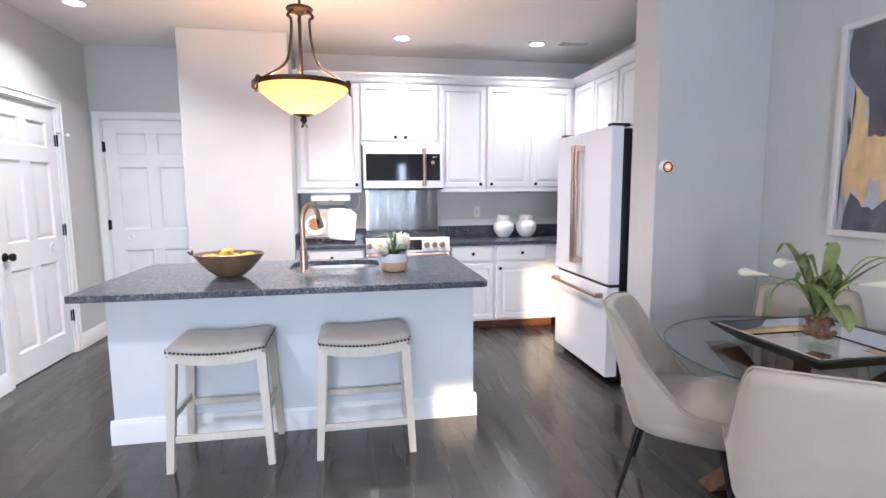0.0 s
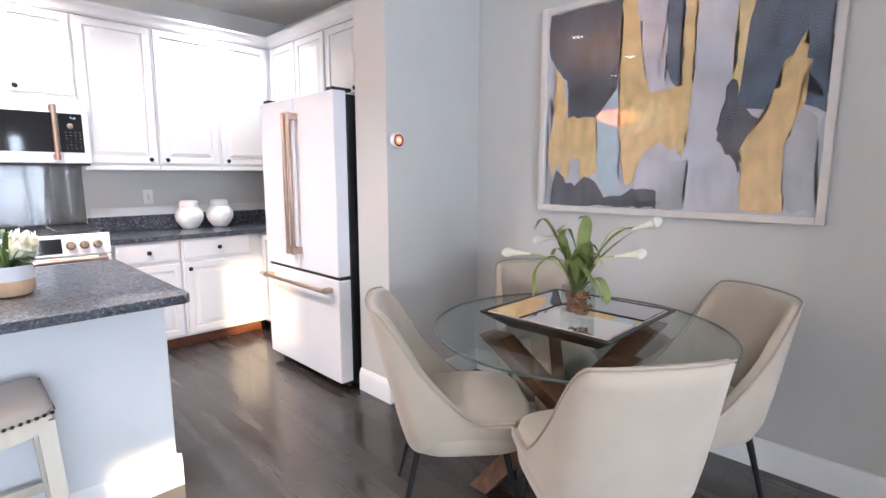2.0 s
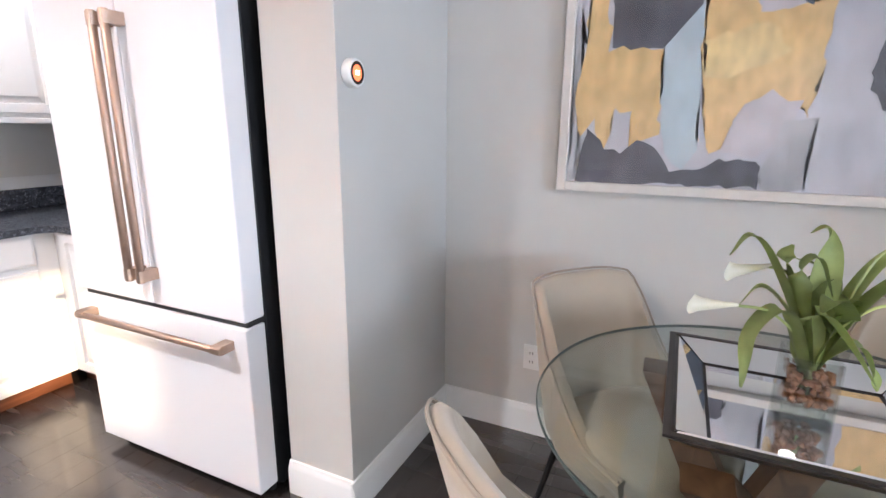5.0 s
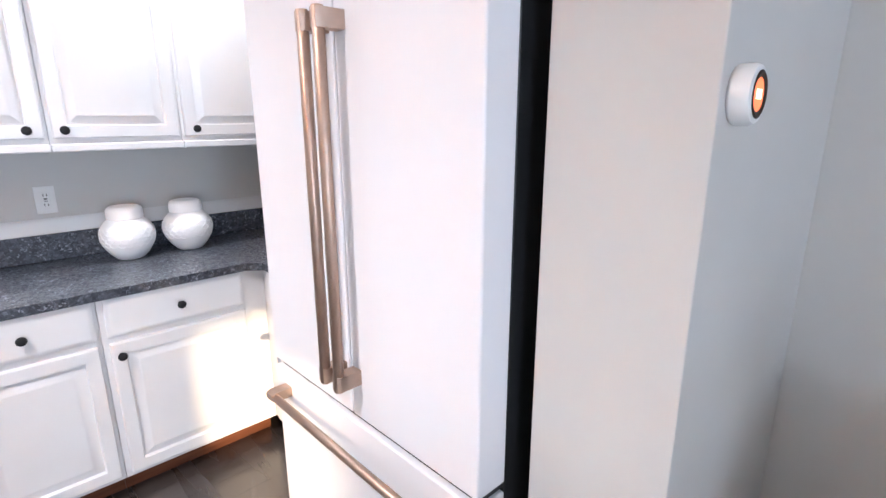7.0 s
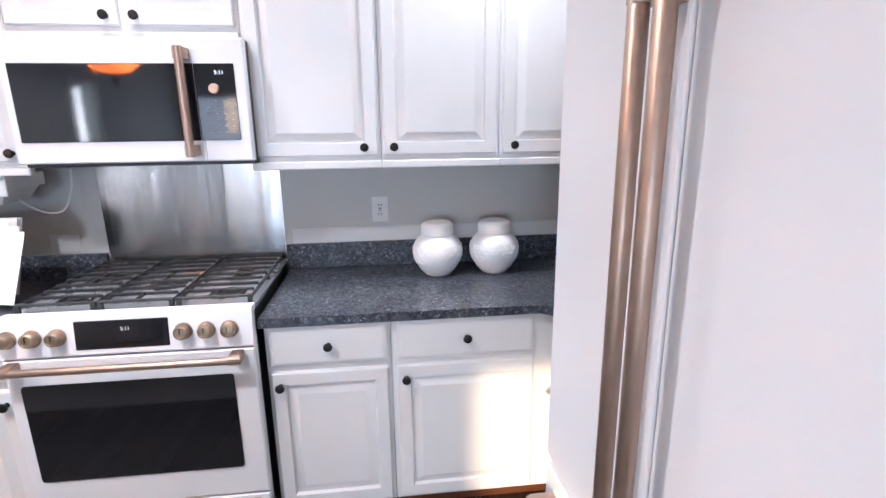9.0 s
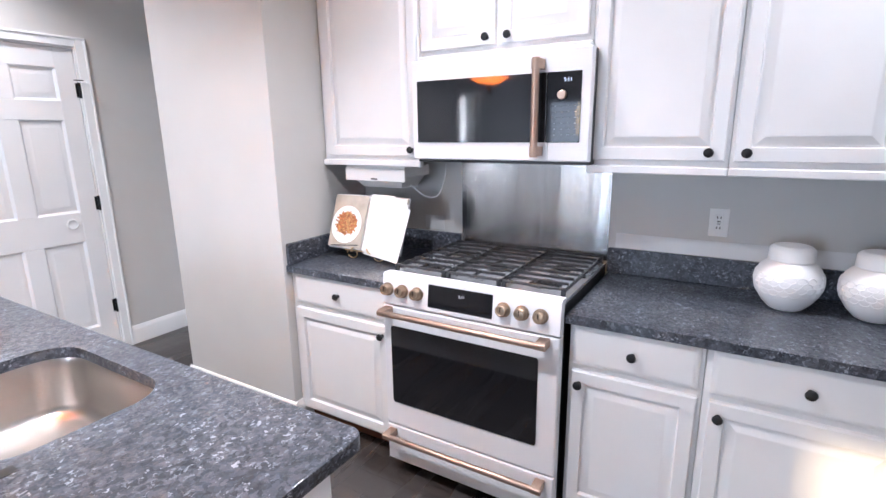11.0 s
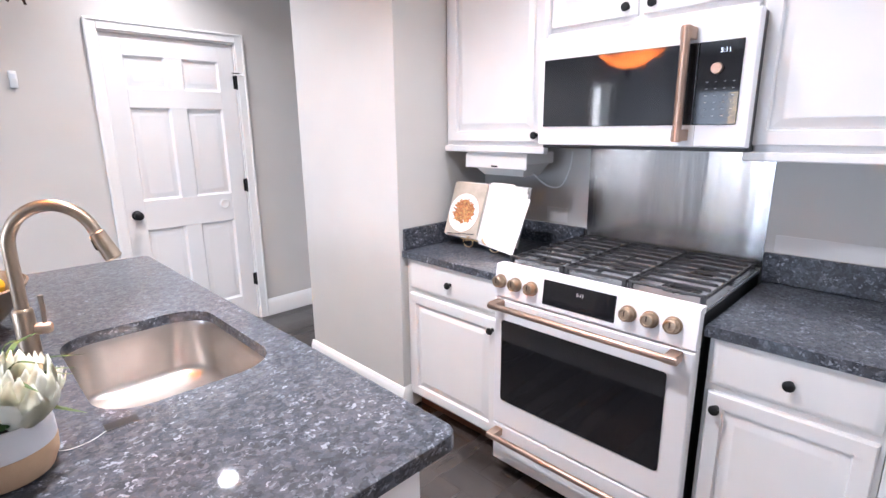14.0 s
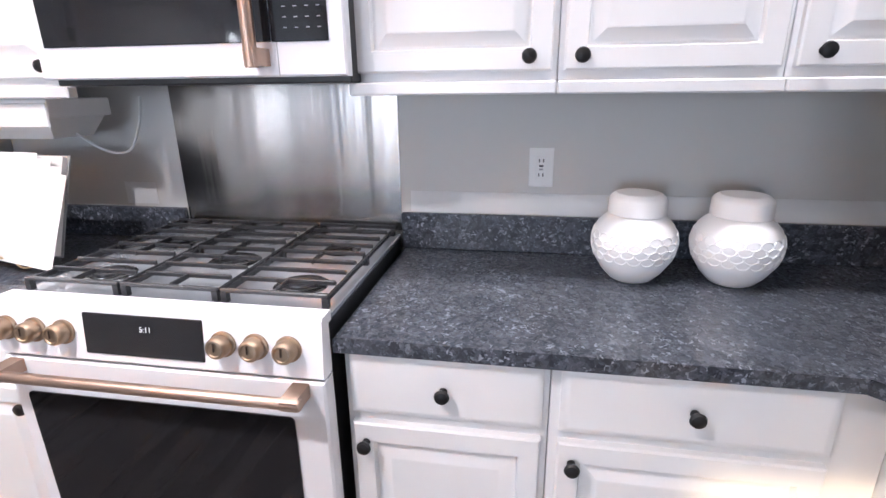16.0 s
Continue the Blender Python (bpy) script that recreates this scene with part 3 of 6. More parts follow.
first = six_panel_door("door_1", pose(LEFT, (D1[0] + D1[1]) / 2, 0, 0, 0, FACE_LEFT), D1[1] - D1[0], 1, "closed white six-panel door with a black knob")
bm = tube(bmesh.new(), [(0, 0, 0), (0.012, -0.03, 0), (0.03, -0.055, -0.005)], 0.004, 8)
part("hinge_stop", lathe(bm, [(0, -0.012), (0.013, -0.012), (0.013, 0.012), (0, 0.012)], 14, 0.036, -0.062), PLASTIC, first, "white rubber hinge stop", at=pose((D1[1] - D1[0]) / 2, -0.01, 1.86))
part("hinge_stop_arm", boxed(-0.03, 0.025, -0.02, -0.012, 0.0, 0.006), IRON, first, "black hinge stop bracket", at=pose((D1[1] - D1[0]) / 2, -0.003, 1.868))
six_panel_door("door_2", pose((D2[0] + D2[1]) / 2, BACK, 0), D2[1] - D2[0], -1, "closed white six-panel door beside the boxed-out wall")
six_panel_door("door_3", pose(LEFT, (D3[0] + D3[1]) / 2, 0, 0, 0, FACE_LEFT), D3[1] - D3[0], -1, "closed white six-panel door on the side wall")


def shuttered_window(k, a, b, panels, place=None):
    """panels: two shutter leaves, each a list of (from height, tilt of its slats from there up)."""
    w = thing("window_%d" % k, place or pose((a + b) / 2, REAR, 0, 0, 0, 180), "white window with partly open louvred shutters", "window", kind="structure")
    half = (b - a) / 2
    casing(w, -half, half, HEAD, SILL - 0.03)
    part("window_sill", boxed(-half - 0.08, half + 0.08, -0.05, 0.0, SILL - 0.06, SILL - 0.03, 0.006, 2), TRIM, w)
    bm = bmesh.new()
    for x0, x1, z0, z1 in ((-half, -half + 0.04, SILL, HEAD), (half - 0.04, half, SILL, HEAD), (-half + 0.04, half - 0.04, SILL, SILL + 0.04), (-half + 0.04, half - 0.04, HEAD - 0.04, HEAD)):
        box(bm, x0, x1, 0.075, 0.11, z0, z1, 0.003)
    part("window_frame", bm, TRIM, w)
    p = part("pane", boxed(-half + 0.04, half - 0.04, 0.088, 0.094, SILL + 0.04, HEAD - 0.04), WINGLASS, w)
    p.visible_shadow = False
    slat = mesh_of("slat", boxed(-half / 2 + 0.03, half / 2 - 0.03, -0.034, 0.034, -0.003, 0.003, 0.002), TRIM)
    n = 20
    for side, tiers in zip((1, -1), panels):
        leaf = thing("shutter_leaf", pose(side * half / 2, 0, 0), "white louvred shutter leaf")
        leaf.parent = w
        bm = bmesh.new()
        for x0, x1 in ((-half / 2 + 0.003, -half / 2 + 0.03), (half / 2 - 0.03, half / 2 - 0.003)):
            box(bm, x0, x1, 0.02, 0.05, SILL + 0.003, HEAD - 0.003, 0.002)
        for z0, z1 in ((SILL + 0.003, SILL + 0.03), (HEAD - 0.03, HEAD - 0.003)):
            box(bm, -half / 2 + 0.03, half / 2 - 0.03, 0.02, 0.05, z0, z1, 0.002)
        part("shutter_frame", bm, TRIM, leaf)
        for i in range(n):
            z = SILL + 0.06 + (HEAD - SILL - 0.12) * i / (n - 1)
            part("slat", slat, None, leaf, at=pose(0, 0.035, z, [t for lo, t in tiers if z >= lo][-1]))
    return w


shuttered_window(1, *WINDOWS[0], [[(0, -76), (0.95, 10), (1.3, -76)], [(0, -76), (0.90, 10), (1.2, -76), (1.42, 10)]])
# Unseen added window, shut; its lamp on the room side fills the room.
shuttered_window(2, *WINDOWS[1], [[(0, -76)], [(0, -76)]])
shuttered_window(3, *WINDOWS[2], [[(0, -76)], [(0, -76)]])

shuttered_window(4, *SIDE_WINDOW, [[(0, -32)], [(0, -70)]], pose(LEFT, sum(SIDE_WINDOW) / 2, 0, 0, 0, FACE_LEFT))


def downlight(x, y):
    d = thing("ceiling_downlight", pose(x, y, CEILING), "lit white recessed ceiling downlight, known or added as fill", "downlight", "recessed ceiling lights")
    part("trim_ring", lathe(bmesh.new(), [(0.06, -0.002), (0.086, 0.0), (0.086, -0.006), (0.078, -0.010), (0.062, -0.006)], 32, loop=True), PLASTIC, d)
    part("lens", lathe(bmesh.new(), [(0, -0.004), (0.062, -0.004), (0.062, -0.001), (0, -0.001)], 32), BULB, d)


# The three added fill lamps get the same fittings.
for x, y in DOWNLIGHTS_AND_FILL:
    downlight(x, y)

vent = thing("ceiling_vent", pose(2.06, 4.60, CEILING), "white slatted air vent in the ceiling", "vent")
bm = bmesh.new()
for x0, x1, y0, y1 in ((-0.16, 0.16, -0.09, -0.065), (-0.16, 0.16, 0.065, 0.09), (-0.16, -0.135, -0.065, 0.065), (0.135, 0.16, -0.065, 0.065)):
    box(bm, x0, x1, y0, y1, -0.008, -0.0005, 0.002)
part("frame", bm, PLASTIC, vent)
part("backing", boxed(-0.135, 0.135, -0.065, 0.065, -0.002, -0.0005), BLACK, vent)
slat = mesh_of("slat", boxed(-0.135, 0.135, -0.006, 0.006, -0.0015, 0.0015), PLASTIC)
for k in range(6):
    part("slat", slat, None, vent, at=pose(0, -0.055 + 0.022 * k, -0.006, 25))


# ---- kitchen cabinets ----
DOOR_RINGS = [(0, 0), (0, 0.016), (0.004, 0.020), (0.046, 0.020), (0.050, 0.006), (0.057, 0.006), (0.083, 0.020), (0.09, 0.020)]
DRAWER_RINGS = [(0, 0), (0, 0.012), (0.014, 0.020), (0.02, 0.020)]


def knob(parent, x, y, z):
    part("knob", lathe(bmesh.new(), [(0, 0), (0.009, 0), (0.006, 0.006), (0.006, 0.013), (0.014, 0.017), (0.0165, 0.022), (0.014, 0.028), (0.006, 0.031), (0, 0.0315)], 18, m=pose(x, y, z, 90)),
         IRON, parent, "black round cabinet knob")


def front(parent, name, x0, x1, z0, z1, kx=None, kz=None, rings=DOOR_RINGS, y=0.0):
    ob = part(name, panel(bmesh.new(), x0, x1, z0, z1, y, rings), CABINET, parent)
    if kx is not None:
        knob(ob, kx, y - 0.02, kz)
    return ob


BASE_Y, UP_Y, COUNTER, SLAB = 4.69, 4.985, 0.883, 0.034
TOP_UNDER = COUNTER - SLAB


def base_unit(x0, x1, drawer, door, knob_side):
    c = thing("base_cabinet", pose(0, BASE_Y, 0), "white painted base cabinet with raised panel door", "cabinet", "white kitchen cabinets")
    bm = bmesh.new()
    box(bm, x0, x1, 0.0, BACK - BASE_Y - 0.002, 0.095, TOP_UNDER - 0.001, 0.001)
    part("body", bm, CABINET, c)
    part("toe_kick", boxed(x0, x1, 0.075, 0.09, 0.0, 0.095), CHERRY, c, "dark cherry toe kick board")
    front(c, "drawer_front", *drawer, 0.692, 0.845, (drawer[0] + drawer[1]) / 2, 0.768, DRAWER_RINGS)
    kx = door[0] + 0.03 if knob_side < 0 else door[1] - 0.03
    front(c, "door", *door, 0.115, 0.668, kx, 0.62)
    return c


base_unit(-0.538, 0.078, (-0.505, 0.065), (-0.505, 0.065), 1)
base_unit(0.886, 1.325, (0.9, 1.312), (0.9, 1.312), -1)
base_unit(1.327, 1.955, (1.347, 1.855), (1.347, 1.855), -1)
corner = thing("base_cabinet", pose(1.957, 0, 0), "white painted corner base cabinet beside the fridge", "cabinet", "white kitchen cabinets")
part("body", boxed(0, RIGHT - 1.959, 4.075, BACK - 0.004, 0.095, TOP_UNDER - 0.001, 0.001), CABINET, corner)
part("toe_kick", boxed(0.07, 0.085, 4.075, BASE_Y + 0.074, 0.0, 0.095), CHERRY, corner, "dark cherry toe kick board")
part("door", panel(bmesh.new(), 0.03, 0.54, 0.115, 0.845, 0, DOOR_RINGS), CABINET, corner, at=pose(-0.0005, 4.655, 0, 0, 0, FACE_RIGHT))


def upper_unit(m, w, z0, z1, depth, doors, label="white painted wall cabinet with raised panel doors"):
    """doors: (from, to, knob x) along the front; the carcass is w wide from x = 0."""
    c = thing("wall_cabinet", m, label, "cabinet", "white kitchen cabinets")
    bm = boxed(0, w, 0, depth, z0, z1, 0.001)
    box(bm, 0, w, -0.022, 0.012, z0 - 0.03, z0 - 0.0005, 0.004)
    part("body", bm, CABINET, c)
    for a, b, kx in doors:
        front(c, "door", a, b, z0 + 0.02, z1 - 0.012, kx, z0 + 0.05)
    return c


UP0, UP1, UPD = 1.388, 2.405, BACK - UP_Y - 0.002
upper_unit(pose(-0.538, UP_Y, 0), 0.606, UP0, UP1, UPD, [(0.035, 0.592, 0.562)])
upper_unit(pose(0.07, UP_Y, 0), 0.765, 1.842, UP1, UPD, [(0.012, 0.372, 0.335), (0.392, 0.752, 0.432)])
upper_unit(pose(0.837, UP_Y, 0), 0.48, UP0, UP1, UPD, [(0.012, 0.468, 0.418)])
upper_unit(pose(1.319, UP_Y, 0), 0.46, UP0, UP1, UPD, [(0.012, 0.448, 0.048)])
upper_unit(pose(1.781, UP_Y, 0), RIGHT - 1.783, UP0, UP1, UPD, [(0.012, 0.44, 0.055)])
UP_X = RIGHT - 0.33
upper_unit(pose(UP_X, UP_Y - 0.002, 0, 0, 0, FACE_RIGHT), 0.90, UP0, UP1, 0.328, [(0.03, 0.44, 0.39), (0.46, 0.88, 0.50)])
upper_unit(pose(UP_X, UP_Y - 0.904, 0, 0, 0, FACE_RIGHT), 0.92, 1.88, UP1, 0.328, [(0.012, 0.445, 0.40), (0.465, 0.905, 0.51)], "white painted wall cabinet above the fridge")


def crown(x0, y0, x1, y1, nx, ny, mitre0, mitre1):
    prof = [(0, 2.4065), (0.006, 2.4065), (0.010, 2.415), (0.016, 2.420), (0.020, 2.440), (0.034, 2.462), (0.046, 2.470), (0.050, 2.480), (0.050, 2.492), (0, 2.492)]
    bm = bmesh.new()
    tx, ty = (x1 - x0), (y1 - y0)
    ln = math.hypot(tx, ty)
    tx, ty = tx / ln, ty / ln
    ends = [[bm.verts.new((x + nx * d + s * tx * d, y + ny * d + s * ty * d, z)) for d, z in prof] for x, y, s in ((x0, y0, mitre0), (x1, y1, mitre1))]
    for k in range(len(prof)):
        bm.faces.new((ends[0][k], ends[0][(k + 1) % len(prof)], ends[1][(k + 1) % len(prof)], ends[1][k]))
    bm.faces.new(ends[0]), bm.faces.new(ends[1][::-1])
    box_back = (min(x0, x1), max(x0, x1), y0 + 0.0005, y0 + 0.02) if ny else (x0 + 0.0005, x0 + 0.02, min(y0, y1), max(y0, y1))
    box(bm, *box_back, 2.4065, 2.49)
    return structure("trim_crown", bm, CABINET, "white crown moulding on top of the wall cabinets")


crown(-0.538, UP_Y - 0.01, UP_X - 0.01, UP_Y - 0.01, 0, -1, 0, -1)
crown(UP_X - 0.01, UP_Y - 0.0105, UP_X - 0.01, NIB_Y1 + 0.002, -1, 0, 1, 0)


def slab_with_edge(outline, z0, z1, hole=None, b=0.005):
    """A worktop from its plan, with eased edges and, where wanted, a cut-out."""
    bm = bmesh.new()
    bot = [bm.verts.new((x, y, z0)) for x, y in outline]
    top = [bm.verts.new((x, y, z1)) for x, y in outline]
    n = len(outline)
    sides = [bm.faces.new((bot[k], bot[(k + 1) % n], top[(k + 1) % n], top[k])) for k in range(n)]
    if not hole:
        bm.faces.new(top), bm.faces.new(bot[::-1])
        bmesh.ops.bevel(bm, geom=[bm.edges.get((top[k], top[(k + 1) % n])) for k in range(n)], offset=b, segments=2, profile=0.5, affect="EDGES")
        return bm
    hb = [bm.verts.new((x, y, z0)) for x, y in hole]
    ht = [bm.verts.new((x, y, z1)) for x, y in hole]
    m = len(hole)
    for k in range(m):
        bm.faces.new((ht[k], ht[(k + 1) % m], hb[(k + 1) % m], hb[k]))
    for outer, inner in ((top, ht), (bot, hb)):
        edges = [bm.edges.get((outer[k], outer[(k + 1) % n])) for k in range(n)] + [bm.edges.get((inner[k], inner[(k + 1) % m])) for k in range(m)]
        bmesh.ops.triangle_fill(bm, use_beauty=True, edges=edges)
    rim = [bm.edges.get((top[k], top[(k + 1) % n])) for k in range(n)]
    bmesh.ops.bevel(bm, geom=rim, offset=b, segments=2, profile=0.5, affect="EDGES")
    return bm


def rounded(x0, x1, y0, y1, r, n=8):
    pts = []
    for cx, cy, a in ((x1 - r, y0 + r, -90), (x1 - r, y1 - r, 0), (x0 + r, y1 - r, 90), (x0 + r, y0 + r, 180)):
        pts += [(cx + r * math.cos(radians(a + 90 * k / n)), cy + r * math.sin(radians(a + 90 * k / n))) for k in range(n + 1)]
    return pts


GAP0, GAP1 = 0.086, 0.876
CF = 4.655
left_top = thing("worktop", pose(0, 0, 0), "dark blue-black speckled granite worktop beside the range", "worktop", "granite worktops")
part("slab", slab_with_edge([(-0.538, CF), (GAP0, CF), (GAP0, BACK - 0.001), (-0.538, BACK - 0.001)], TOP_UNDER, COUNTER), GRANITE, left_top)
part("backsplash", boxed(-0.518, 0.108, BACK - 0.022, BACK - 0.001, COUNTER + 0.0005, 0.99, 0.003), GRANITE, left_top)
part("side_splash", boxed(-0.538, -0.519, CF + 0.006, BACK - 0.001, COUNTER + 0.0005, 0.99, 0.003), GRANITE, left_top)
right_top = thing("worktop", pose(0, 0, 0), "dark blue-black speckled granite worktop turning the corner", "worktop", "granite worktops")
part("slab", slab_with_edge([(GAP1, CF), (1.87, CF), (1.925, CF - 0.05), (1.925, 4.075), (RIGHT - 0.001, 4.075), (RIGHT - 0.001, BACK - 0.001), (GAP1, BACK - 0.001)], TOP_UNDER, COUNTER), GRANITE, right_top)
part("backsplash", boxed(0.872, RIGHT - 0.023, BACK - 0.022, BACK - 0.003, COUNTER + 0.0005, 0.998, 0.003), GRANITE, right_top)
part("side_splash", boxed(RIGHT - 0.022, RIGHT - 0.001, 4.08, BACK - 0.004, COUNTER + 0.0005, 0.998, 0.003), GRANITE, right_top)

# ---- island ----
IX0, IX1, IY0, IY1 = -1.33, 0.688, 2.89, 3.655
SINK = (-0.43, 0.15, 3.24, 3.65)
island = thing("kitchen_island", pose((IX0 + IX1) / 2, (IY0 + IY1) / 2, 0), "pale painted kitchen island with white baseboard", "island")
ic = Matrix.Translation((-(IX0 + IX1) / 2, -(IY0 + IY1) / 2, 0))


def island_part(name, bm, mat, label=""):
    bmesh.ops.transform(bm, matrix=ic, verts=bm.verts)
    return part(name, bm, mat, island, label)


bm = bmesh.new()
for x0, x1, y0, y1 in ((IX0, IX1, IY0, IY0 + 0.1), (IX0, IX0 + 0.05, IY0 + 0.1, IY1), (IX1 - 0.05, IX1, IY0 + 0.1, IY1)):
    box(bm, x0, x1, y0, y1, 0, TOP_UNDER - 0.001, 0.003)
island_part("half_wall", bm, ISLAND)
bm = bmesh.new()
for x0, x1 in ((IX0 + 0.05, SINK[0] - 0.03), (SINK[1] + 0.03, IX1 - 0.05)):
    box(bm, x0, x1, IY0 + 0.1, IY1 - 0.002, 0.09, TOP_UNDER - 0.001)
box(bm, SINK[0] - 0.03, SINK[1] + 0.03, IY0 + 0.1, IY1 - 0.002, 0.09, 0.58)
box(bm, SINK[0] - 0.03, SINK[1] + 0.03, IY1 - 0.02, IY1 - 0.002, 0.58, 0.66)
island_part("cabinet_body", bm, CABINET)
prof = [(0, 0), (0.017, 0), (0.017, 0.098), (0.0145, 0.106), (0.0145, 0.114), (0.009, 0.122), (0.007, 0.135), (0, 0.138)]
for x0, y0, x1, y1, nx, ny in ((IX0 - 0.017, IY0, IX1 + 0.017, IY0, 0, -1), (IX0, IY0 + 0.0005, IX0, IY1, -1, 0), (IX1, IY0 + 0.0005, IX1, IY1, 1, 0)):
    bm = bmesh.new()
    ends = [[bm.verts.new((x + nx * d, y + ny * d, z)) for d, z in prof] for x, y in ((x0, y0), (x1, y1))]
    for k in range(len(prof)):
        bm.faces.new((ends[0][k], ends[0][(k + 1) % len(prof)], ends[1][(k + 1) % len(prof)], ends[1][k]))
    bm.faces.new(ends[0]), bm.faces.new(ends[1][::-1])
    island_part("baseboard_piece", bm, TRIM, "white moulded baseboard")
island_top = thing("worktop", pose(0, 0, 0), "dark blue-black speckled granite island worktop with undermount sink", "worktop", "granite worktops")
part("slab", slab_with_edge(rounded(-1.396, 0.713, 2.629, 3.744, 0.035, 5), TOP_UNDER, COUNTER, rounded(*SINK, 0.11, 8)), GRANITE, island_top)

sink = thing("sink", pose(0, 0, 0), "brushed stainless steel undermount sink", "sink")
bm = bmesh.new()
rings = []
for inset, z in ((-0.022, TOP_UNDER - 0.001), (-0.002, TOP_UNDER - 0.001), (0.003, TOP_UNDER - 0.02), (0.008, 0.70), (0.02, 0.675), (0.045, 0.664), (0.15, 0.66)):
    rings.append([bm.verts.new((x, y, z)) for x, y in rounded(SINK[0] + inset, SINK[1] - inset, SINK[2] + inset, SINK[3] - inset, 0.11 - 0.3 * max(inset, 0), 8)])
for a, b in zip(rings, rings[1:]):
    for k in range(len(a)):
        bm.faces.new((a[k], a[(k + 1) % len(a)], b[(k + 1) % len(b)], b[k]))
bm.faces.new(rings[-1])
bowl = part("basin", bm, SINKSTEEL, sink, sharp=60)
part("drain", lathe(bmesh.new(), [(0, 0.6615), (0.03, 0.6615), (0.034, 0.664), (0.045, 0.664), (0.047, 0.661)], 28, -0.14, 3.45), STEEL, sink)

tap = thing("faucet", pose(-0.322, 3.182, COUNTER), "brushed bronze gooseneck pull-down faucet on the island", "faucet")
way = Vector((0.13, 0.27, 0)).normalized()
part("base", lathe(bmesh.new(), [(0, 0), (0.029, 0), (0.029, 0.004), (0.024, 0.01), (0.0235, 0.135), (0.021, 0.142), (0.017, 0.145), (0, 0.145)], 28), FAUCET, tap)
arch = [Vector((0, 0, 0.14)), Vector((0, 0, 0.22)), Vector((0, 0, 0.295))]
arch += [way * (0.098 - 0.098 * math.cos(radians(a))) + Vector((0, 0, 0.305 + 0.105 * math.sin(radians(a)))) for a in range(10, 165, 10)]
part("spout", tube(bmesh.new(), arch, 0.0155, 18), FAUCET, tap)
tip, down = arch[-1], (arch[-1] - arch[-2]).normalized()
part("spray_head", tube(bmesh.new(), [tip, tip + down * 0.008, tip + down * 0.012, tip + down * 0.085, tip + down * 0.09], [0.0155, 0.0155, 0.019, 0.0215, 0.018], 18), FAUCET, tap)
part("spray_button", boxed(-0.007, 0.007, -0.005, 0.005, -0.016, 0.016, 0.003), BLACK, tap, at=pose(*(tip + down * 0.045 - way * 0.021), 15))
side = Vector((0.35, 0.93, 0)).normalized()
bm = tube(bmesh.new(), [side * 0.02 + Vector((0, 0, 0.085)), side * 0.05 + Vector((0, 0, 0.085)), side * 0.056 + Vector((0, 0, 0.085))], [0.016, 0.016, 0.012], 16)
lever = part("lever_hub", bm, FAUCET, tap)
part("lever", tube(bmesh.new(), [side * 0.042 + Vector((0, 0, 0.095)), side * 0.043 + Vector((0, 0, 0.13)), side * 0.043 + Vector((0, 0, 0.175))], [0.0055, 0.0055, 0.0065], 12), FAUCET, lever)

# Small dark sticker on the granite, with a thread.
part_plate = thing("air_switch", pose(0.19, 3.27, COUNTER), "small dark grey sticker on the worktop", "sticker")
part("plate", boxed(-0.016, 0.016, -0.03, 0.03, 0.0, 0.0012), BLACK, part_plate)
part("thread", tube(bmesh.new(), curve([(0.012, -0.03, 0.001), (0.03, -0.06, 0.001), (0.03, -0.10, 0.001), (-0.01, -0.135, 0.001)], 8), 0.0008, 6), PLASTIC, part_plate, "thin pale thread")

# ---- appliances ----
def bar_handle(parent, p0, p1, out, r=0.011, w=0.034):
    """A long bronze bar between two square brackets; out points away from the front."""
    p0, p1, out = Vector(p0), Vector(p1), Vector(out)
    way = (p1 - p0).normalized()
    h = thing("handle", Matrix(), "brushed bronze bar handle")
    h.parent = parent
    part("bar", tube(bmesh.new(), [p0 + out, p0 + out + way * 0.002, p1 + out - way * 0.002, p1 + out], [r * 0.9, r, r, r * 0.9], 20), BRONZE, h)
    for p, s in ((p0, 1), (p1, -1)):
        bm = bmesh.new()
        third = way.cross(out.normalized())
        c0, c1 = p + way * s * 0.004, p + way * s * (0.004 + w)
        ring = []
        for base, k in ((c0, 0), (c1, 1)):
            ring.append([bm.verts.new(base + out * f + third * g * r * 1.25) for f, g in ((0, -1), (1.0, -1), (1.22, -0.6), (1.22, 0.6), (1.0, 1), (0, 1))])
        for k in range(6):
            bm.faces.new((ring[0][k], ring[0][(k + 1) % 6], ring[1][(k + 1) % 6], ring[1][k]))
        bm.faces.new(ring[0]), bm.faces.new(ring[1][::-1])
        part("bracket", bm, BRONZE, h)
    return h


# fridge, fronts towards -x; local x runs from the far side towards the nib
FX = 1.704
fridge = thing("refrigerator", pose(FX, 4.062, 0, 0, 0, FACE_RIGHT), "matte white french-door refrigerator with bronze handles", "refrigerator")
FW = 0.90
bm = boxed(0.012, FW - 0.012, 0.10, 0.80, 0.03, 1.785, 0.004)
for x in (0.06, FW - 0.06):
    box(bm, x - 0.03, x + 0.03, 0.14, 0.2, 0.0, 0.03)
part("case", bm, BLACK, fridge, "black fridge case")
part("toe_grille", boxed(0.02, FW - 0.02, 0.075, 0.1, 0.012, 0.06, 0.003), BLACK, fridge)
for a, b in ((0.0, FW / 2 - 0.003), (FW / 2 + 0.003, FW)):
    part("door", boxed(a, b, 0, 0.088, 0.718, 1.80, 0.006, 3), APPLIANCE, fridge)
part("freezer_drawer", boxed(0, FW, 0, 0.088, 0.055, 0.695, 0.006, 3), APPLIANCE, fridge)
part("gasket", boxed(0.012, FW - 0.012, 0.02, 0.1, 0.695, 0.718), BLACK, fridge)
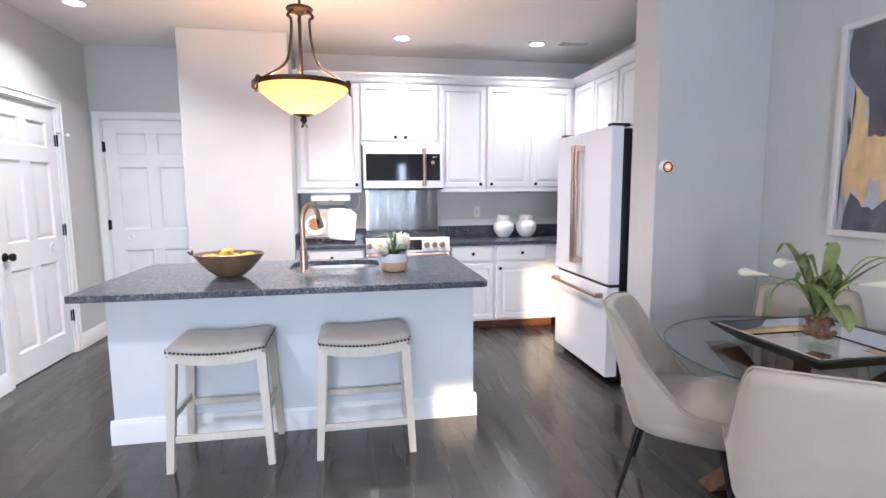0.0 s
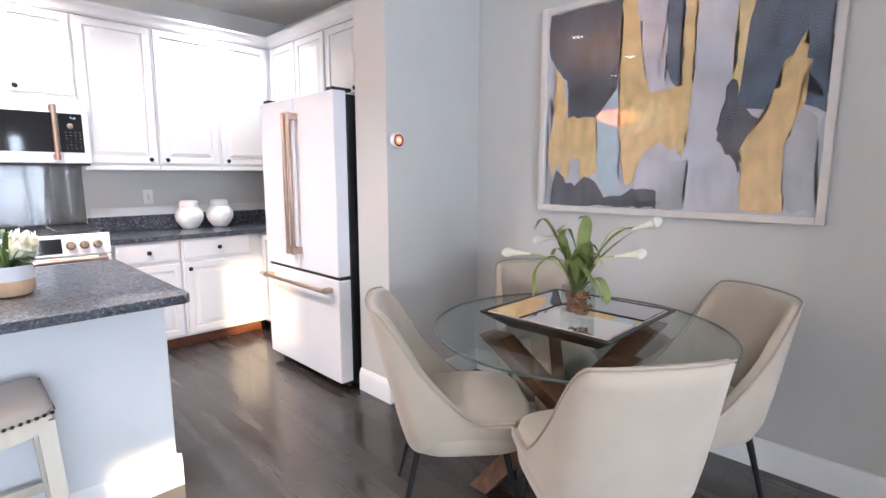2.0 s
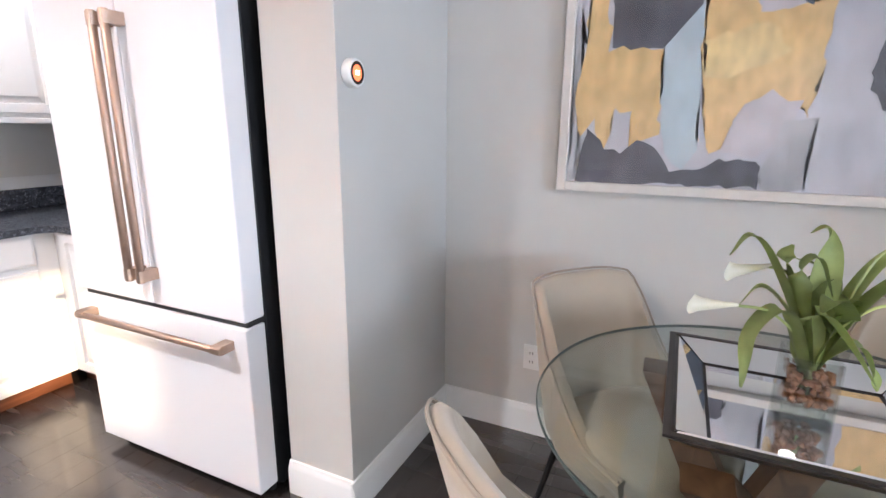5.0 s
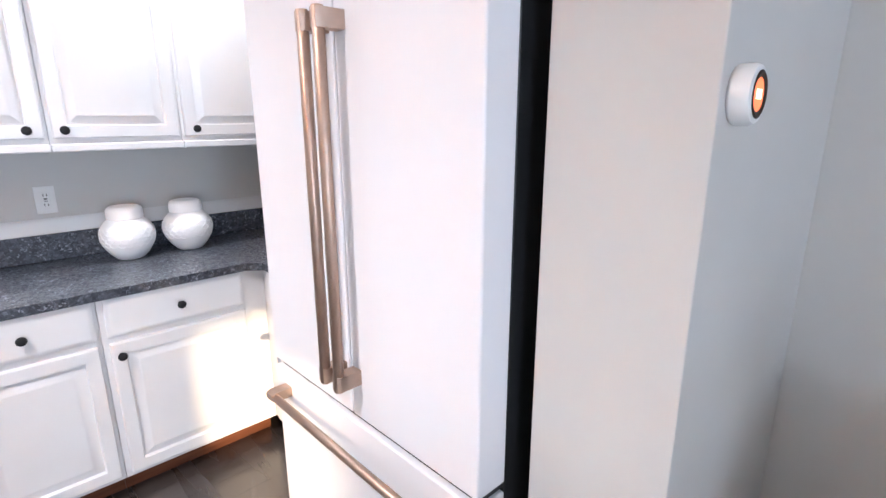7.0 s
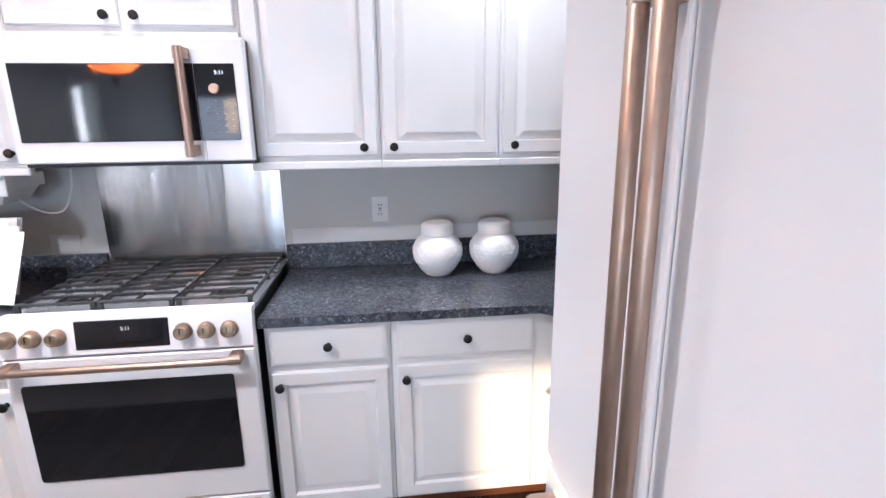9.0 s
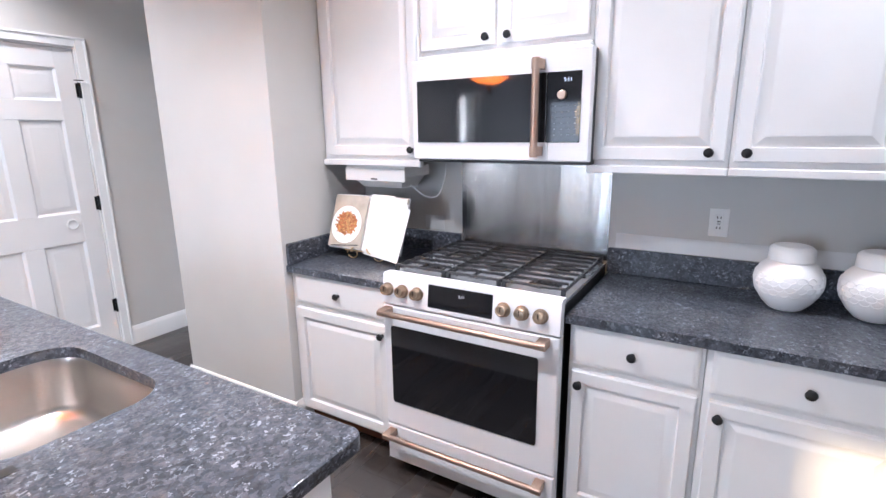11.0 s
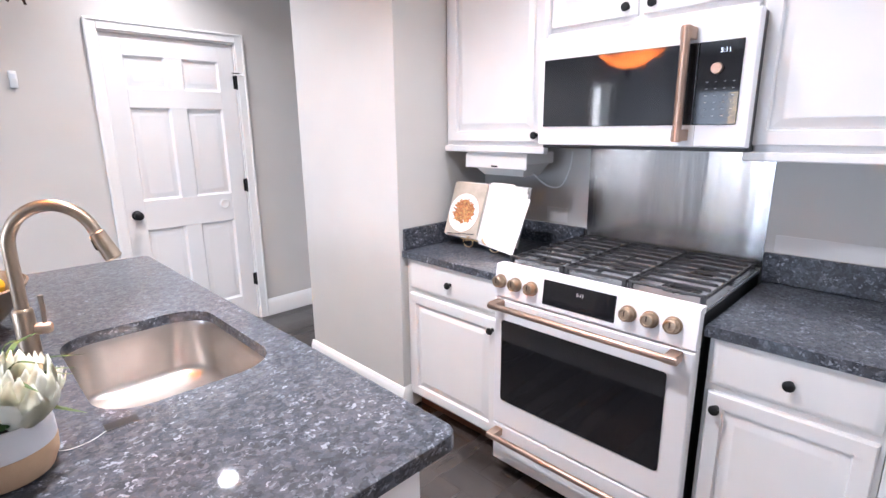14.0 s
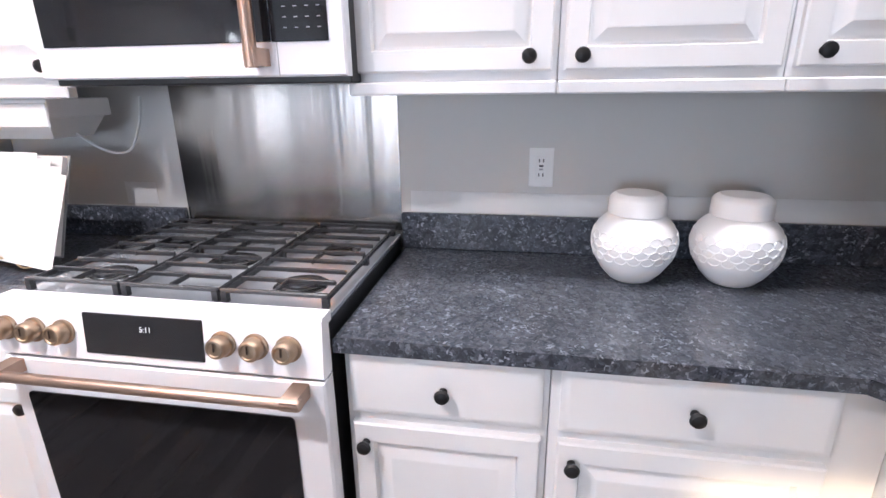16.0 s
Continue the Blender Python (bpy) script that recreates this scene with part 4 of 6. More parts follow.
for x in (0.03, FW - 0.09):
    part("hinge_cover", boxed(x, x + 0.06, 0.012, 0.15, 1.80, 1.822, 0.006, 2), BLACK, fridge)
bar_handle(fridge, (FW / 2 - 0.032, 0, 0.818), (FW / 2 - 0.032, 0, 1.705), (0, -0.055, 0), 0.0138, 0.04)
bar_handle(fridge, (FW / 2 + 0.032, 0, 0.818), (FW / 2 + 0.032, 0, 1.705), (0, -0.055, 0), 0.0138, 0.04)
bar_handle(fridge, (0.055, 0, 0.632), (FW - 0.055, 0, 0.632), (0, -0.055, 0), 0.0125, 0.04)

# range
RX0, RX1, RY = 0.092, 0.870, 4.612
rw = RX1 - RX0
cooker = thing("gas_range", pose(RX0, RY, 0), "matte white gas range with bronze knobs and black grates", "range")
bm = boxed(0.004, rw - 0.004, 0.045, 0.665, 0.05, 0.915, 0.003)
for x in (0.05, rw - 0.05):
    for y in (0.1, 0.6):
        lathe(bm, [(0, 0), (0.018, 0), (0.018, 0.05), (0, 0.05)], 12, x, y)
part("body", bm, BLACK, cooker, "black range body")
bm = bmesh.new()
sec = [(0.045, 0.806), (0.004, 0.806), (-0.002, 0.812), (0.012, 0.934), (0.018, 0.940), (0.06, 0.940), (0.06, 0.917), (0.045, 0.917)]
ends = [[bm.verts.new((x, y, z)) for y, z in sec] for x in (0.0, rw)]
for k in range(len(sec)):
    bm.faces.new((ends[0][k], ends[0][(k + 1) % len(sec)], ends[1][(k + 1) % len(sec)], ends[1][k]))
bm.faces.new(ends[0]), bm.faces.new(ends[1][::-1])
control = part("control_panel", bm, APPLIANCE, cooker)
tilt = math.degrees(math.atan2(0.014, 0.122))
part("display", boxed(0.228, 0.515, -0.003, 0.004, -0.047, 0.047, 0.002), BLACKGLASS, control, "black glass display", at=pose(0, 0.005, 0.874, -tilt))
part("digits", text_mesh("5:11", 0.017), LED, control, "pale lit clock digits", at=pose(0.385, -0.0005, 0.893, 90 - tilt))
control.children[-1].data.materials.append(LED)
for x in (0.029, 0.103, 0.177, 0.561, 0.634, 0.706):
    k = part("knob", lathe(bmesh.new(), [(0, 0), (0.028, 0), (0.028, 0.005), (0.023, 0.007), (0.0235, 0.012), (0.0235, 0.024), (0.0225, 0.030), (0.019, 0.034), (0.016, 0.0345), (0.014, 0.032), (0, 0.033)], 28, m=pose(x, 0.004, 0.873, 90 - tilt)), KNOBMETAL, control, "bronze burner knob")
    part("pointer", boxed(-0.0015, 0.0015, -0.0008, 0.0008, -0.009, 0.009), RUST, k, at=pose(x, -0.031, 0.882, -tilt))
door = thing("oven_door", Matrix(), "white oven door with dark glass window")
door.parent = cooker
part("door_panel", panel(bmesh.new(), 0, rw, 0.238, 0.800, 0.045, [(0, 0), (0, 0.04), (0.005, 0.045), (0.02, 0.045)]), APPLIANCE, door)
bm = bmesh.new()
pts = rounded(0.04, rw - 0.075, 0.352, 0.712, 0.012, 4)
fr = [bm.verts.new((x, -0.0035, z)) for x, z in pts]
bk = [bm.verts.new((x, 0.0005, z)) for x, z in pts]
bm.faces.new(fr), bm.faces.new(bk[::-1])
for k in range(len(pts)):
    bm.faces.new((fr[k], fr[(k + 1) % len(pts)], bk[(k + 1) % len(pts)], bk[k]))
part("oven_window", bm, BLACKGLASS, door, "dark glass oven window")
bar_handle(door, (0.012, 0, 0.782), (rw - 0.03, 0, 0.782), (0, -0.052, 0), 0.0125, 0.036)
drawer = part("warming_drawer", panel(bmesh.new(), 0, rw, 0.055, 0.232, 0.045, [(0, 0), (0, 0.04), (0.005, 0.045), (0.02, 0.045)]), APPLIANCE, cooker)
bar_handle(drawer, (0.012, 0, 0.2), (rw - 0.03, 0, 0.2), (0, -0.052, 0), 0.0125, 0.036)
part("cooktop", boxed(0.0, rw, 0.061, 0.66, 0.916, 0.930, 0.004, 2), COOKTOP, cooker, "black cooktop")
for k, (x, y, r) in enumerate(((0.13, 0.2, 0.045), (0.13, 0.47, 0.038), (0.39, 0.34, 0.05), (0.65, 0.2, 0.048), (0.65, 0.47, 0.036))):
    b = part("burner", lathe(bmesh.new(), [(0, 0.9305), (r + 0.018, 0.9305), (r + 0.012, 0.9345), (r, 0.935), (r, 0.938), (0, 0.938)], 28, x, y), STEEL, cooker, "steel burner ring")
    part("cap", lathe(bmesh.new(), [(0, 0.9382), (r * 0.82, 0.9382), (r * 0.8, 0.942), (r * 0.6, 0.9435), (0, 0.9435)], 28, x, y), CAST, b, "black burner cap")
for x0, x1 in ((0.012, 0.262), (0.268, 0.51), (0.516, rw - 0.012)):
    bm = bmesh.new()
    z0, z1 = 0.953, 0.964
    for y in (0.085, 0.635):
        box(bm, x0, x1, y - 0.005, y + 0.005, z0, z1, 0.003)
    for x in (x0 + 0.005, x1 - 0.005):
        box(bm, x - 0.004, x + 0.004, 0.09, 0.63, z0 - 0.010, z1 - 0.006, 0.003)
    for i in range(1, 8):
        y = 0.085 + 0.55 * i / 8
        box(bm, x0 + 0.009, x1 - 0.009, y - 0.003, y + 0.003, z0 + 0.001, z1 + 0.002, 0.002)
    xm = (x0 + x1) / 2
    for y0, y1 in ((0.09, 0.155), (0.285, 0.435), (0.565, 0.63)):
        box(bm, xm - 0.0035, xm + 0.0035, y0, y1, z0 - 0.001, z1 + 0.001, 0.002)
    for x in (x0 + 0.008, x1 - 0.008):
        for y in (0.087, 0.36, 0.633):
            box(bm, x - 0.007, x + 0.007, y - 0.007, y + 0.007, 0.9302, z0 + 0.002)
    part("grate", bm, CAST, cooker, "black cast iron grate")
part("rear_trim", boxed(0.02, rw - 0.02, 0.640, 0.662, 0.9302, 0.958, 0.003), STEEL, cooker)

splash = thing("steel_splash_panel", pose(0.111, BACK, 0), "brushed stainless steel splash panel behind the range", "splash panel")
part("sheet", boxed(0, 0.757, -0.004, -0.0005, 0.932, 1.44, 0.001), SPLASHSTEEL, splash)

# microwave
MX0, MX1, MY, MZ0, MZ1 = 0.086, 0.864, 4.885, 1.402, 1.812
mw = MX1 - MX0
micro = thing("microwave", pose(MX0, MY, 0), "white over-the-range microwave with bronze handle", "microwave")
part("case", boxed(0.003, mw - 0.003, 0.036, BACK - MY - 0.002, MZ0 - 0.014, MZ1, 0.003), BLACK, micro, "dark microwave case")
part("front_frame", panel(bmesh.new(), 0, mw, MZ0, MZ1, 0.035, [(0, 0), (0, 0.03), (0.004, 0.035), (0.03, 0.035)]), APPLIANCE, micro)
part("window", boxed(0.027, 0.608, -0.004, 0.0005, MZ0 + 0.072, MZ1 - 0.082, 0.0015), BLACKGLASS, micro, "dark glass window")
ctl = part("control_glass", boxed(0.61, 0.742, -0.004, 0.0005, MZ0 + 0.072, MZ1 - 0.082, 0.0015), BLACKGLASS, micro, "black glass control panel")
part("seam", boxed(0.6195, 0.6215, -0.0006, 0.001, MZ0 + 0.002, MZ0 + 0.0715), GREYPRINT, micro)
part("digits", text_mesh("5:11", 0.019), LED, ctl, "pale lit clock digits", at=pose(0.692, -0.0046, MZ1 - 0.112, 90))
ctl.children[-1].data.materials.append(LED)
part("dial", lathe(bmesh.new(), [(0, 0), (0.018, 0), (0.017, 0.012), (0.015, 0.014), (0, 0.0135)], 26, m=pose(0.672, -0.004, MZ1 - 0.165, 90)), BRONZE, ctl, "round bronze dial")
button = mesh_of("button_print", boxed(-0.004, 0.004, -0.0003, 0.0003, -0.001, 0.001), GREYPRINT)
for r in range(6):
    for c in range(4):
        part("button_print", button, None, ctl, at=pose(0.646 + 0.026 * c, -0.0044, MZ1 - 0.205 - 0.021 * r))
bar_handle(micro, (0.583, 0, MZ0 + 0.018), (0.583, 0, MZ1 - 0.032), (0, -0.05, 0), 0.0145, 0.036)

# ---- fixtures ----
def outlet(m, label, rocker=False):
    o = thing("wall_outlet", m, label, "outlet")
    part("plate", boxed(-0.036, 0.036, -0.006, 0, -0.058, 0.058, 0.003, 2), PLASTIC, o)
    if rocker:
        insert = part("insert", boxed(-0.0165, 0.0165, -0.0085, -0.006, -0.0335, 0.0335, 0.0015), PLASTIC, o)
        for z in (-0.005, 0.005):
            part("test_button", boxed(-0.006, 0.006, -0.0098, -0.0084, z - 0.0028, z + 0.0028, 0.0006), BLACK if z > 0 else GREYPRINT, insert, "small dark test button")
        for z in (-0.021, 0.021):
            for x in (-0.006, 0.006):
                part("slot", boxed(x - 0.0016, x + 0.0016, -0.0089, -0.0084, z - 0.005, z + 0.005), BLACK, insert)
        return
    for z in (-0.02, 0.02):
        s = part("socket", boxed(-0.016, 0.016, -0.0085, -0.006, z - 0.014, z + 0.014, 0.002), PLASTIC, o)
        for x in (-0.006, 0.006):
            part("slot", boxed(x - 0.0017, x + 0.0017, -0.0089, -0.0084, z - 0.005, z + 0.006), BLACK, s)


outlet(pose(1.30, BACK, 1.145), "white double outlet above the granite backsplash", True)
outlet(pose(RIGHT, 2.425, 0.37, 0, 0, FACE_RIGHT), "white double outlet low on the dining wall")
sw = thing("wall_sensor", pose(LEFT, 3.47, 1.76, 0, 0, FACE_LEFT), "small white plastic sensor on the wall", "sensor")
part("case", boxed(-0.018, 0.018, -0.018, 0, -0.045, 0.045, 0.006, 2), PLASTIC, sw)
part("lens", boxed(-0.012, 0.012, -0.0195, -0.017, 0.005, 0.03, 0.001), GLAZE, sw)

th = thing("thermostat", pose(1.892, NIB_Y0, 1.51), "round white thermostat with a glowing orange screen", "thermostat")
t90 = pose(0, 0, 0, 90)
part("base_ring", lathe(bmesh.new(), [(0, 0), (0.040, 0), (0.043, 0.004), (0.043, 0.022), (0.040, 0.029), (0.034, 0.031), (0.031, 0.029), (0, 0.028)], 40, m=t90), PLASTIC, th, "rounded white ring")
part("bezel", lathe(bmesh.new(), [(0.0235, 0.0285), (0.0335, 0.0285), (0.0335, 0.0312), (0.0300, 0.0325), (0.0235, 0.0305)], 36, m=t90, loop=True), RUST, th, "dark copper bezel")
part("screen", lathe(bmesh.new(), [(0, 0.0283), (0.0238, 0.0283), (0.0238, 0.0297), (0, 0.0299)], 32, m=t90), ORANGE, th, "glowing orange screen")
part("reading", boxed(-0.010, 0.010, -0.0308, -0.0300, -0.006, 0.007), WHITELED, th)

# pendant
lampshade = thing("pendant_lamp", pose(*PENDANT, CEILING), "lit amber alabaster bowl pendant with dark bronze arms", "pendant lamp")
part("canopy", lathe(bmesh.new(), [(0, -0.0005), (0.065, -0.0005), (0.063, -0.012), (0.045, -0.028), (0.015, -0.034), (0, -0.034)], 30), RUST, lampshade)
part("rod", tube(bmesh.new(), [(0, 0, -0.033), (0, 0, -0.255)], 0.008, 12), RUST, lampshade)
part("hub", lathe(bmesh.new(), [(0, -0.24), (0.02, -0.243), (0.075, -0.25), (0.082, -0.257), (0.075, -0.267), (0.03, -0.275), (0.02, -0.29), (0, -0.291)], 32), RUST, lampshade)
RIMZ, RIMR = -0.718, 0.291
for k in range(3):
    a = radians(100 + 120 * k)
    ux, uy = math.cos(a), math.sin(a)
    pts = curve([(0.05 * ux, 0.05 * uy, -0.27), (0.085 * ux, 0.085 * uy, -0.31), (0.062 * ux, 0.062 * uy, -0.335), (0.075 * ux, 0.075 * uy, -0.48), (0.12 * ux, 0.12 * uy, -0.60), (RIMR * 0.97 * ux, RIMR * 0.97 * uy, RIMZ + 0.005)], 8)
    arm = part("arm", tube(bmesh.new(), pts, 0.0085, 10), RUST, lampshade)
    bm = lathe(bmesh.new(), [(0, 0.03), (0.012, 0.025), (0.02, 0.005), (0.016, -0.015), (0, -0.02)], 14, (RIMR + 0.006) * ux, (RIMR + 0.006) * uy, m=Matrix.Translation((0, 0, RIMZ)))
    for s in (-0.5, 0, 0.5):
        tube(bm, [((RIMR + 0.01) * ux, (RIMR + 0.01) * uy, RIMZ - 0.015), ((RIMR + 0.014) * ux - s * 0.02 * uy, (RIMR + 0.014) * uy + s * 0.02 * ux, RIMZ - 0.045), ((RIMR + 0.02) * ux - s * 0.045 * uy, (RIMR + 0.02) * uy + s * 0.045 * ux, RIMZ - 0.07)], [0.004, 0.003, 0.002], 6)
    part("tassel", bm, RUST, arm)
part("stem", tube(bmesh.new(), [(0, 0, -0.28), (0, 0, -0.60), (0, 0, -0.895)], 0.009, 12), RUST, lampshade)
part("rim", lathe(bmesh.new(), [(RIMR - 0.012, RIMZ - 0.012), (RIMR + 0.006, RIMZ - 0.012), (RIMR + 0.006, RIMZ + 0.014), (RIMR - 0.012, RIMZ + 0.014)], 56, loop=True), RUST, lampshade, "dark bronze rim")
shade_out = [(0.035, -0.893), (0.07, -0.882), (0.13, -0.846), (0.195, -0.799), (0.252, -0.752), (0.278, -0.73), (0.28, -0.718)]
shade_in = [(r - 0.006, z + 0.004) for r, z in reversed(shade_out)]
part("shade", lathe(bmesh.new(), shade_out + shade_in, 56, loop=True), ALABASTER, lampshade, "amber alabaster bowl shade", sharp=80)
bm = lathe(bmesh.new(), [(0, -0.878), (0.06, -0.876), (0.062, -0.884), (0.03, -0.893), (0.012, -0.897), (0.02, -0.91), (0.021, -0.922), (0.012, -0.934), (0, -0.936)], 28)
for k in range(3):
    a = radians(120 * k + 20)
    tube(bm, [(0, 0, -0.93), (0.012 * math.cos(a), 0.012 * math.sin(a), -0.945), (0.022 * math.cos(a), 0.022 * math.sin(a), -0.962)], [0.005, 0.004, 0.003], 6)
part("finial", bm, RUST, lampshade, "dark bronze finial")

# ---- bar stools ----
def bar_stool(x, y):
    s = thing("bar_stool", pose(x, y, 0), "whitewashed wooden saddle stool with taupe seat", "stool", "stools at the island")
    sw2, sd2 = 0.232, 0.172
    for sx in (-1, 1):
        for sy in (-1, 1):
            part("leg", beam(bmesh.new(), (sx * 0.24, sy * 0.163, 0), (sx * 0.208, sy * 0.142, 0.585), 0.034, 0.034, 0.046, 0.04), STOOLWOOD, s)
    for sy, z in ((-1, 0.165), (1, 0.225)):
        part("stretcher", boxed(-0.215, 0.215, sy * 0.155 - 0.01, sy * 0.155 + 0.01, z - 0.018, z + 0.018, 0.003), STOOLWOOD, s)
    for sx in (-1, 1):
        part("stretcher", boxed(sx * 0.226 - 0.01, sx * 0.226 + 0.01, -0.145, 0.145, 0.252, 0.288, 0.003), STOOLWOOD, s)

    def dip(u):
        return 0.022 * u * u
    n = 16
    for sy in (-1, 1):
        bm = bmesh.new()
        rows = []
        for i in range(n + 1):
            u = -1 + 2 * i / n
            xx = u * 0.215
            rows.append([bm.verts.new((xx, sy * (0.145 + d), z)) for d, z in ((0, 0.532 + 1.2 * dip(u)), (0.02, 0.532 + 1.2 * dip(u)), (0.02, 0.585 + dip(u)), (0, 0.585 + dip(u)))])
        for a, b in zip(rows, rows[1:]):
            for k in range(4):
                bm.faces.new((a[k], a[(k + 1) % 4], b[(k + 1) % 4], b[k]))
        bm.faces.new(rows[0]), bm.faces.new(rows[-1][::-1])
        part("apron", bm, STOOLWOOD, s)
    for sx in (-1, 1):
        part("apron", boxed(sx * 0.218 - 0.01, sx * 0.218 + 0.01, -0.144, 0.144, 0.55, 0.60, 0.002), STOOLWOOD, s)
    bm = bmesh.new()
    rows = []
    nx, m = 20, 18
    for i in range(nx + 1):
        u = -1 + 2 * i / nx
        end = (1 - abs(u) ** 8) ** 0.5 if abs(u) < 1 else 0
        ring = []
        for k in range(m):
            a = 2 * math.pi * k / m
            c, sn = math.cos(a), math.sin(a)
            yy = math.copysign(abs(c) ** 0.45, c) * (sd2 - 0.016 * (sn > 0) * sn)
            zz = math.copysign(abs(sn) ** 0.6, sn) * (0.042 if sn > 0 else 0.016)
            ring.append(bm.verts.new((u * sw2, yy * (0.86 + 0.14 * end), 0.596 + dip(u) + zz * (0.25 + 0.75 * end))))
        rows.append(ring)
    for a, b in zip(rows, rows[1:]):
        for k in range(m):
            bm.faces.new((a[k], a[(k + 1) % m], b[(k + 1) % m], b[k]))
    bm.faces.new(rows[0]), bm.faces.new(rows[-1][::-1])
    seat = part("seat", bm, SEATCLOTH, s, "taupe upholstered saddle seat", sharp=70)
    bm = bmesh.new()
    for sy in (-1, 1):
        for i in range(25):
            u = -0.97 + 1.94 * i / 24
            lathe(bm, [(0, 0.004), (0.0045, 0.003), (0.0065, -0.002)], 7, m=pose(u * sw2, sy * (sd2 + 0.001), 0.592 + dip(u), 90 * (1 if sy < 0 else -1)))
    for sx in (-1, 1):
        for i in range(17):
            v = -0.92 + 1.84 * i / 16
            lathe(bm, [(0, 0.003), (0.004, 0.002), (0.006, -0.001)], 7, m=pose(sx * sw2, v * sd2, 0.597 + 0.022, 0, 90 * sx))
    part("nailhead_trim", bm, RUST, seat, "dark bronze nailhead trim")
    return s


bar_stool(-0.69, 2.695)
bar_stool(0.03, 2.685)

# ---- dining nook ----
TX, TY, TABLE = 1.78, 1.63, 0.742
table = thing("dining_table", pose(TX, TY, 0), "round glass dining table on crossed walnut legs", "table")
TR = 0.555
part("glass_top", lathe(bmesh.new(), [(0, TABLE - 0.012), (TR - 0.003, TABLE - 0.012), (TR, TABLE - 0.009), (TR, TABLE - 0.003), (TR - 0.003, TABLE), (0, TABLE)], 96), TABLEGLASS, table, "clear round glass tabletop", sharp=20)
part("edge_polish", lathe(bmesh.new(), [(TR - 0.0025, TABLE - 0.0105), (TR + 0.0006, TABLE - 0.0085), (TR + 0.0006, TABLE - 0.0035), (TR - 0.0025, TABLE - 0.0015)], 96, loop=True), material("glass_edge", (0.05, 0.075, 0.07), 0.35, vary=0.1, scale=30), table, "greenish polished glass edge")
for k in range(4):
    a = radians(28 + 90 * k)
    p0, p1 = Vector((0.36 * math.cos(a), 0.36 * math.sin(a), 0.0)), Vector((-0.33 * math.cos(a + 0.5), -0.33 * math.sin(a + 0.5), TABLE - 0.0135))
    part("leg", beam(bmesh.new(), p0, p1, 0.092, 0.092), WALNUT, table, "slanted walnut leg")


def dining_chair(x, y, heading):
    """A shell chair whose seat looks along the heading, in degrees from +x."""
    c = thing("dining_chair", pose(x, y, 0, 0, 0, heading - 90), "cream upholstered shell dining chair with black legs", "chair", "chairs round the table")
    ns = 40
    bm = bmesh.new()
    rows, rim = [], []
    for i in range(ns + 1):
        s = -1 + 2 * i / ns
        q = abs(s)
        ang = min(q / 0.62, 1) * 90
        ex = 0.235 * math.copysign(abs(math.sin(radians(ang))) ** 0.75, s)
        ey = -0.225 + 0.11 * (1 - abs(math.cos(radians(ang))) ** 0.8)
        if q > 0.62:
            ey += (q - 0.62) / 0.38 * 0.30
        f = max(0, min(1, (q - 0.41) / 0.45))
        drop = (f * f * (3 - 2 * f)) ** 0.78
        top = 0.868 - 0.012 * (q / 0.4) ** 2 * (q < 0.4) - 0.012 * (q >= 0.4) - 0.40 * drop
        inward = Vector((-s * 1.25 if q < 0.8 else -math.copysign(1, s), 1 - q if q < 0.8 else 0.0, 0)).normalized()
        ring = []
        prof = [(0.30, 0.335, 0.0), (0.06, 0.315, 0.0), (0.02, 0.335, 0.0), (0.0, 0.41, 0.0), (0, 0.52, 0), (0, 0.62, 0), (0, 0.72, 0), (0, 0.80, 0), (0, 9, -0.012), (0.02, 9, 0.0), (0.042, 9, -0.012), (0.045, 0.80, 0), (0.045, 0.72, 0), (0.047, 0.62, 0), (0.05, 0.52, 0), (0.055, 0.43, 0), (0.30, 0.40, 0)]
        for off, z, dz in prof:
            z = (top if z > 5 else min(z, top - 0.014)) + dz
            lean = max(0, z - 0.40)
            flare = 1 - 0.02 * lean / 0.46 * (1 - drop)
            p = Vector((ex * (0.90 + 0.10 * min(1, max(0, z - 0.34) / 0.1)) * flare, ey - lean * 0.26 * (1 - 0.9 * drop), 0)) + inward * min(off, 0.055 if z > 0.42 else 0.16)
            p.z = z
            ring.append(bm.verts.new(p))
        rows.append(ring)
        rim.append(ring[9].co.copy() + Vector((0, 0, 0.001)) - inward * 0.018)
    for a, b in zip(rows, rows[1:]):
        for k in range(len(a) - 1):
            bm.faces.new((a[k], a[k + 1], b[k + 1], b[k]))
    for row in (rows[0], rows[-1]):
        bm.faces.new(row)
    shell = part("backrest", bm, CREAM, c, "cream upholstered wrap-around shell", sharp=75)
    part("piping", tube(bmesh.new(), rim, 0.0042, 6), PIPING, shell)
    bm = bmesh.new()
    rows = []
    for t, z in ((0.0, 0.318), (0.86, 0.318), (0.97, 0.338), (1.0, 0.38), (1.0, 0.44), (0.97, 0.466), (0.88, 0.482), (0.6, 0.492), (0.3, 0.496)):
        ring = []
        for k in range(36):
            a = 2 * math.pi * k / 36
            cx, sn = math.cos(a), math.sin(a)
            x = math.copysign(abs(cx) ** 0.5, cx) * 0.222 * max(t, 0.02)
            y = 0.035 + math.copysign(abs(sn) ** 0.5, sn) * 0.238 * max(t, 0.02)
            ring.append(bm.verts.new((x, y, z)))
        rows.append(ring)
    for a, b in zip(rows, rows[1:]):
        for k in range(36):
            bm.faces.new((a[k], a[(k + 1) % 36], b[(k + 1) % 36], b[k]))
    bm.faces.new(rows[0][::-1]), bm.faces.new(rows[-1])
    part("seat", bm, CREAM, c, "cream padded seat cushion", sharp=70)
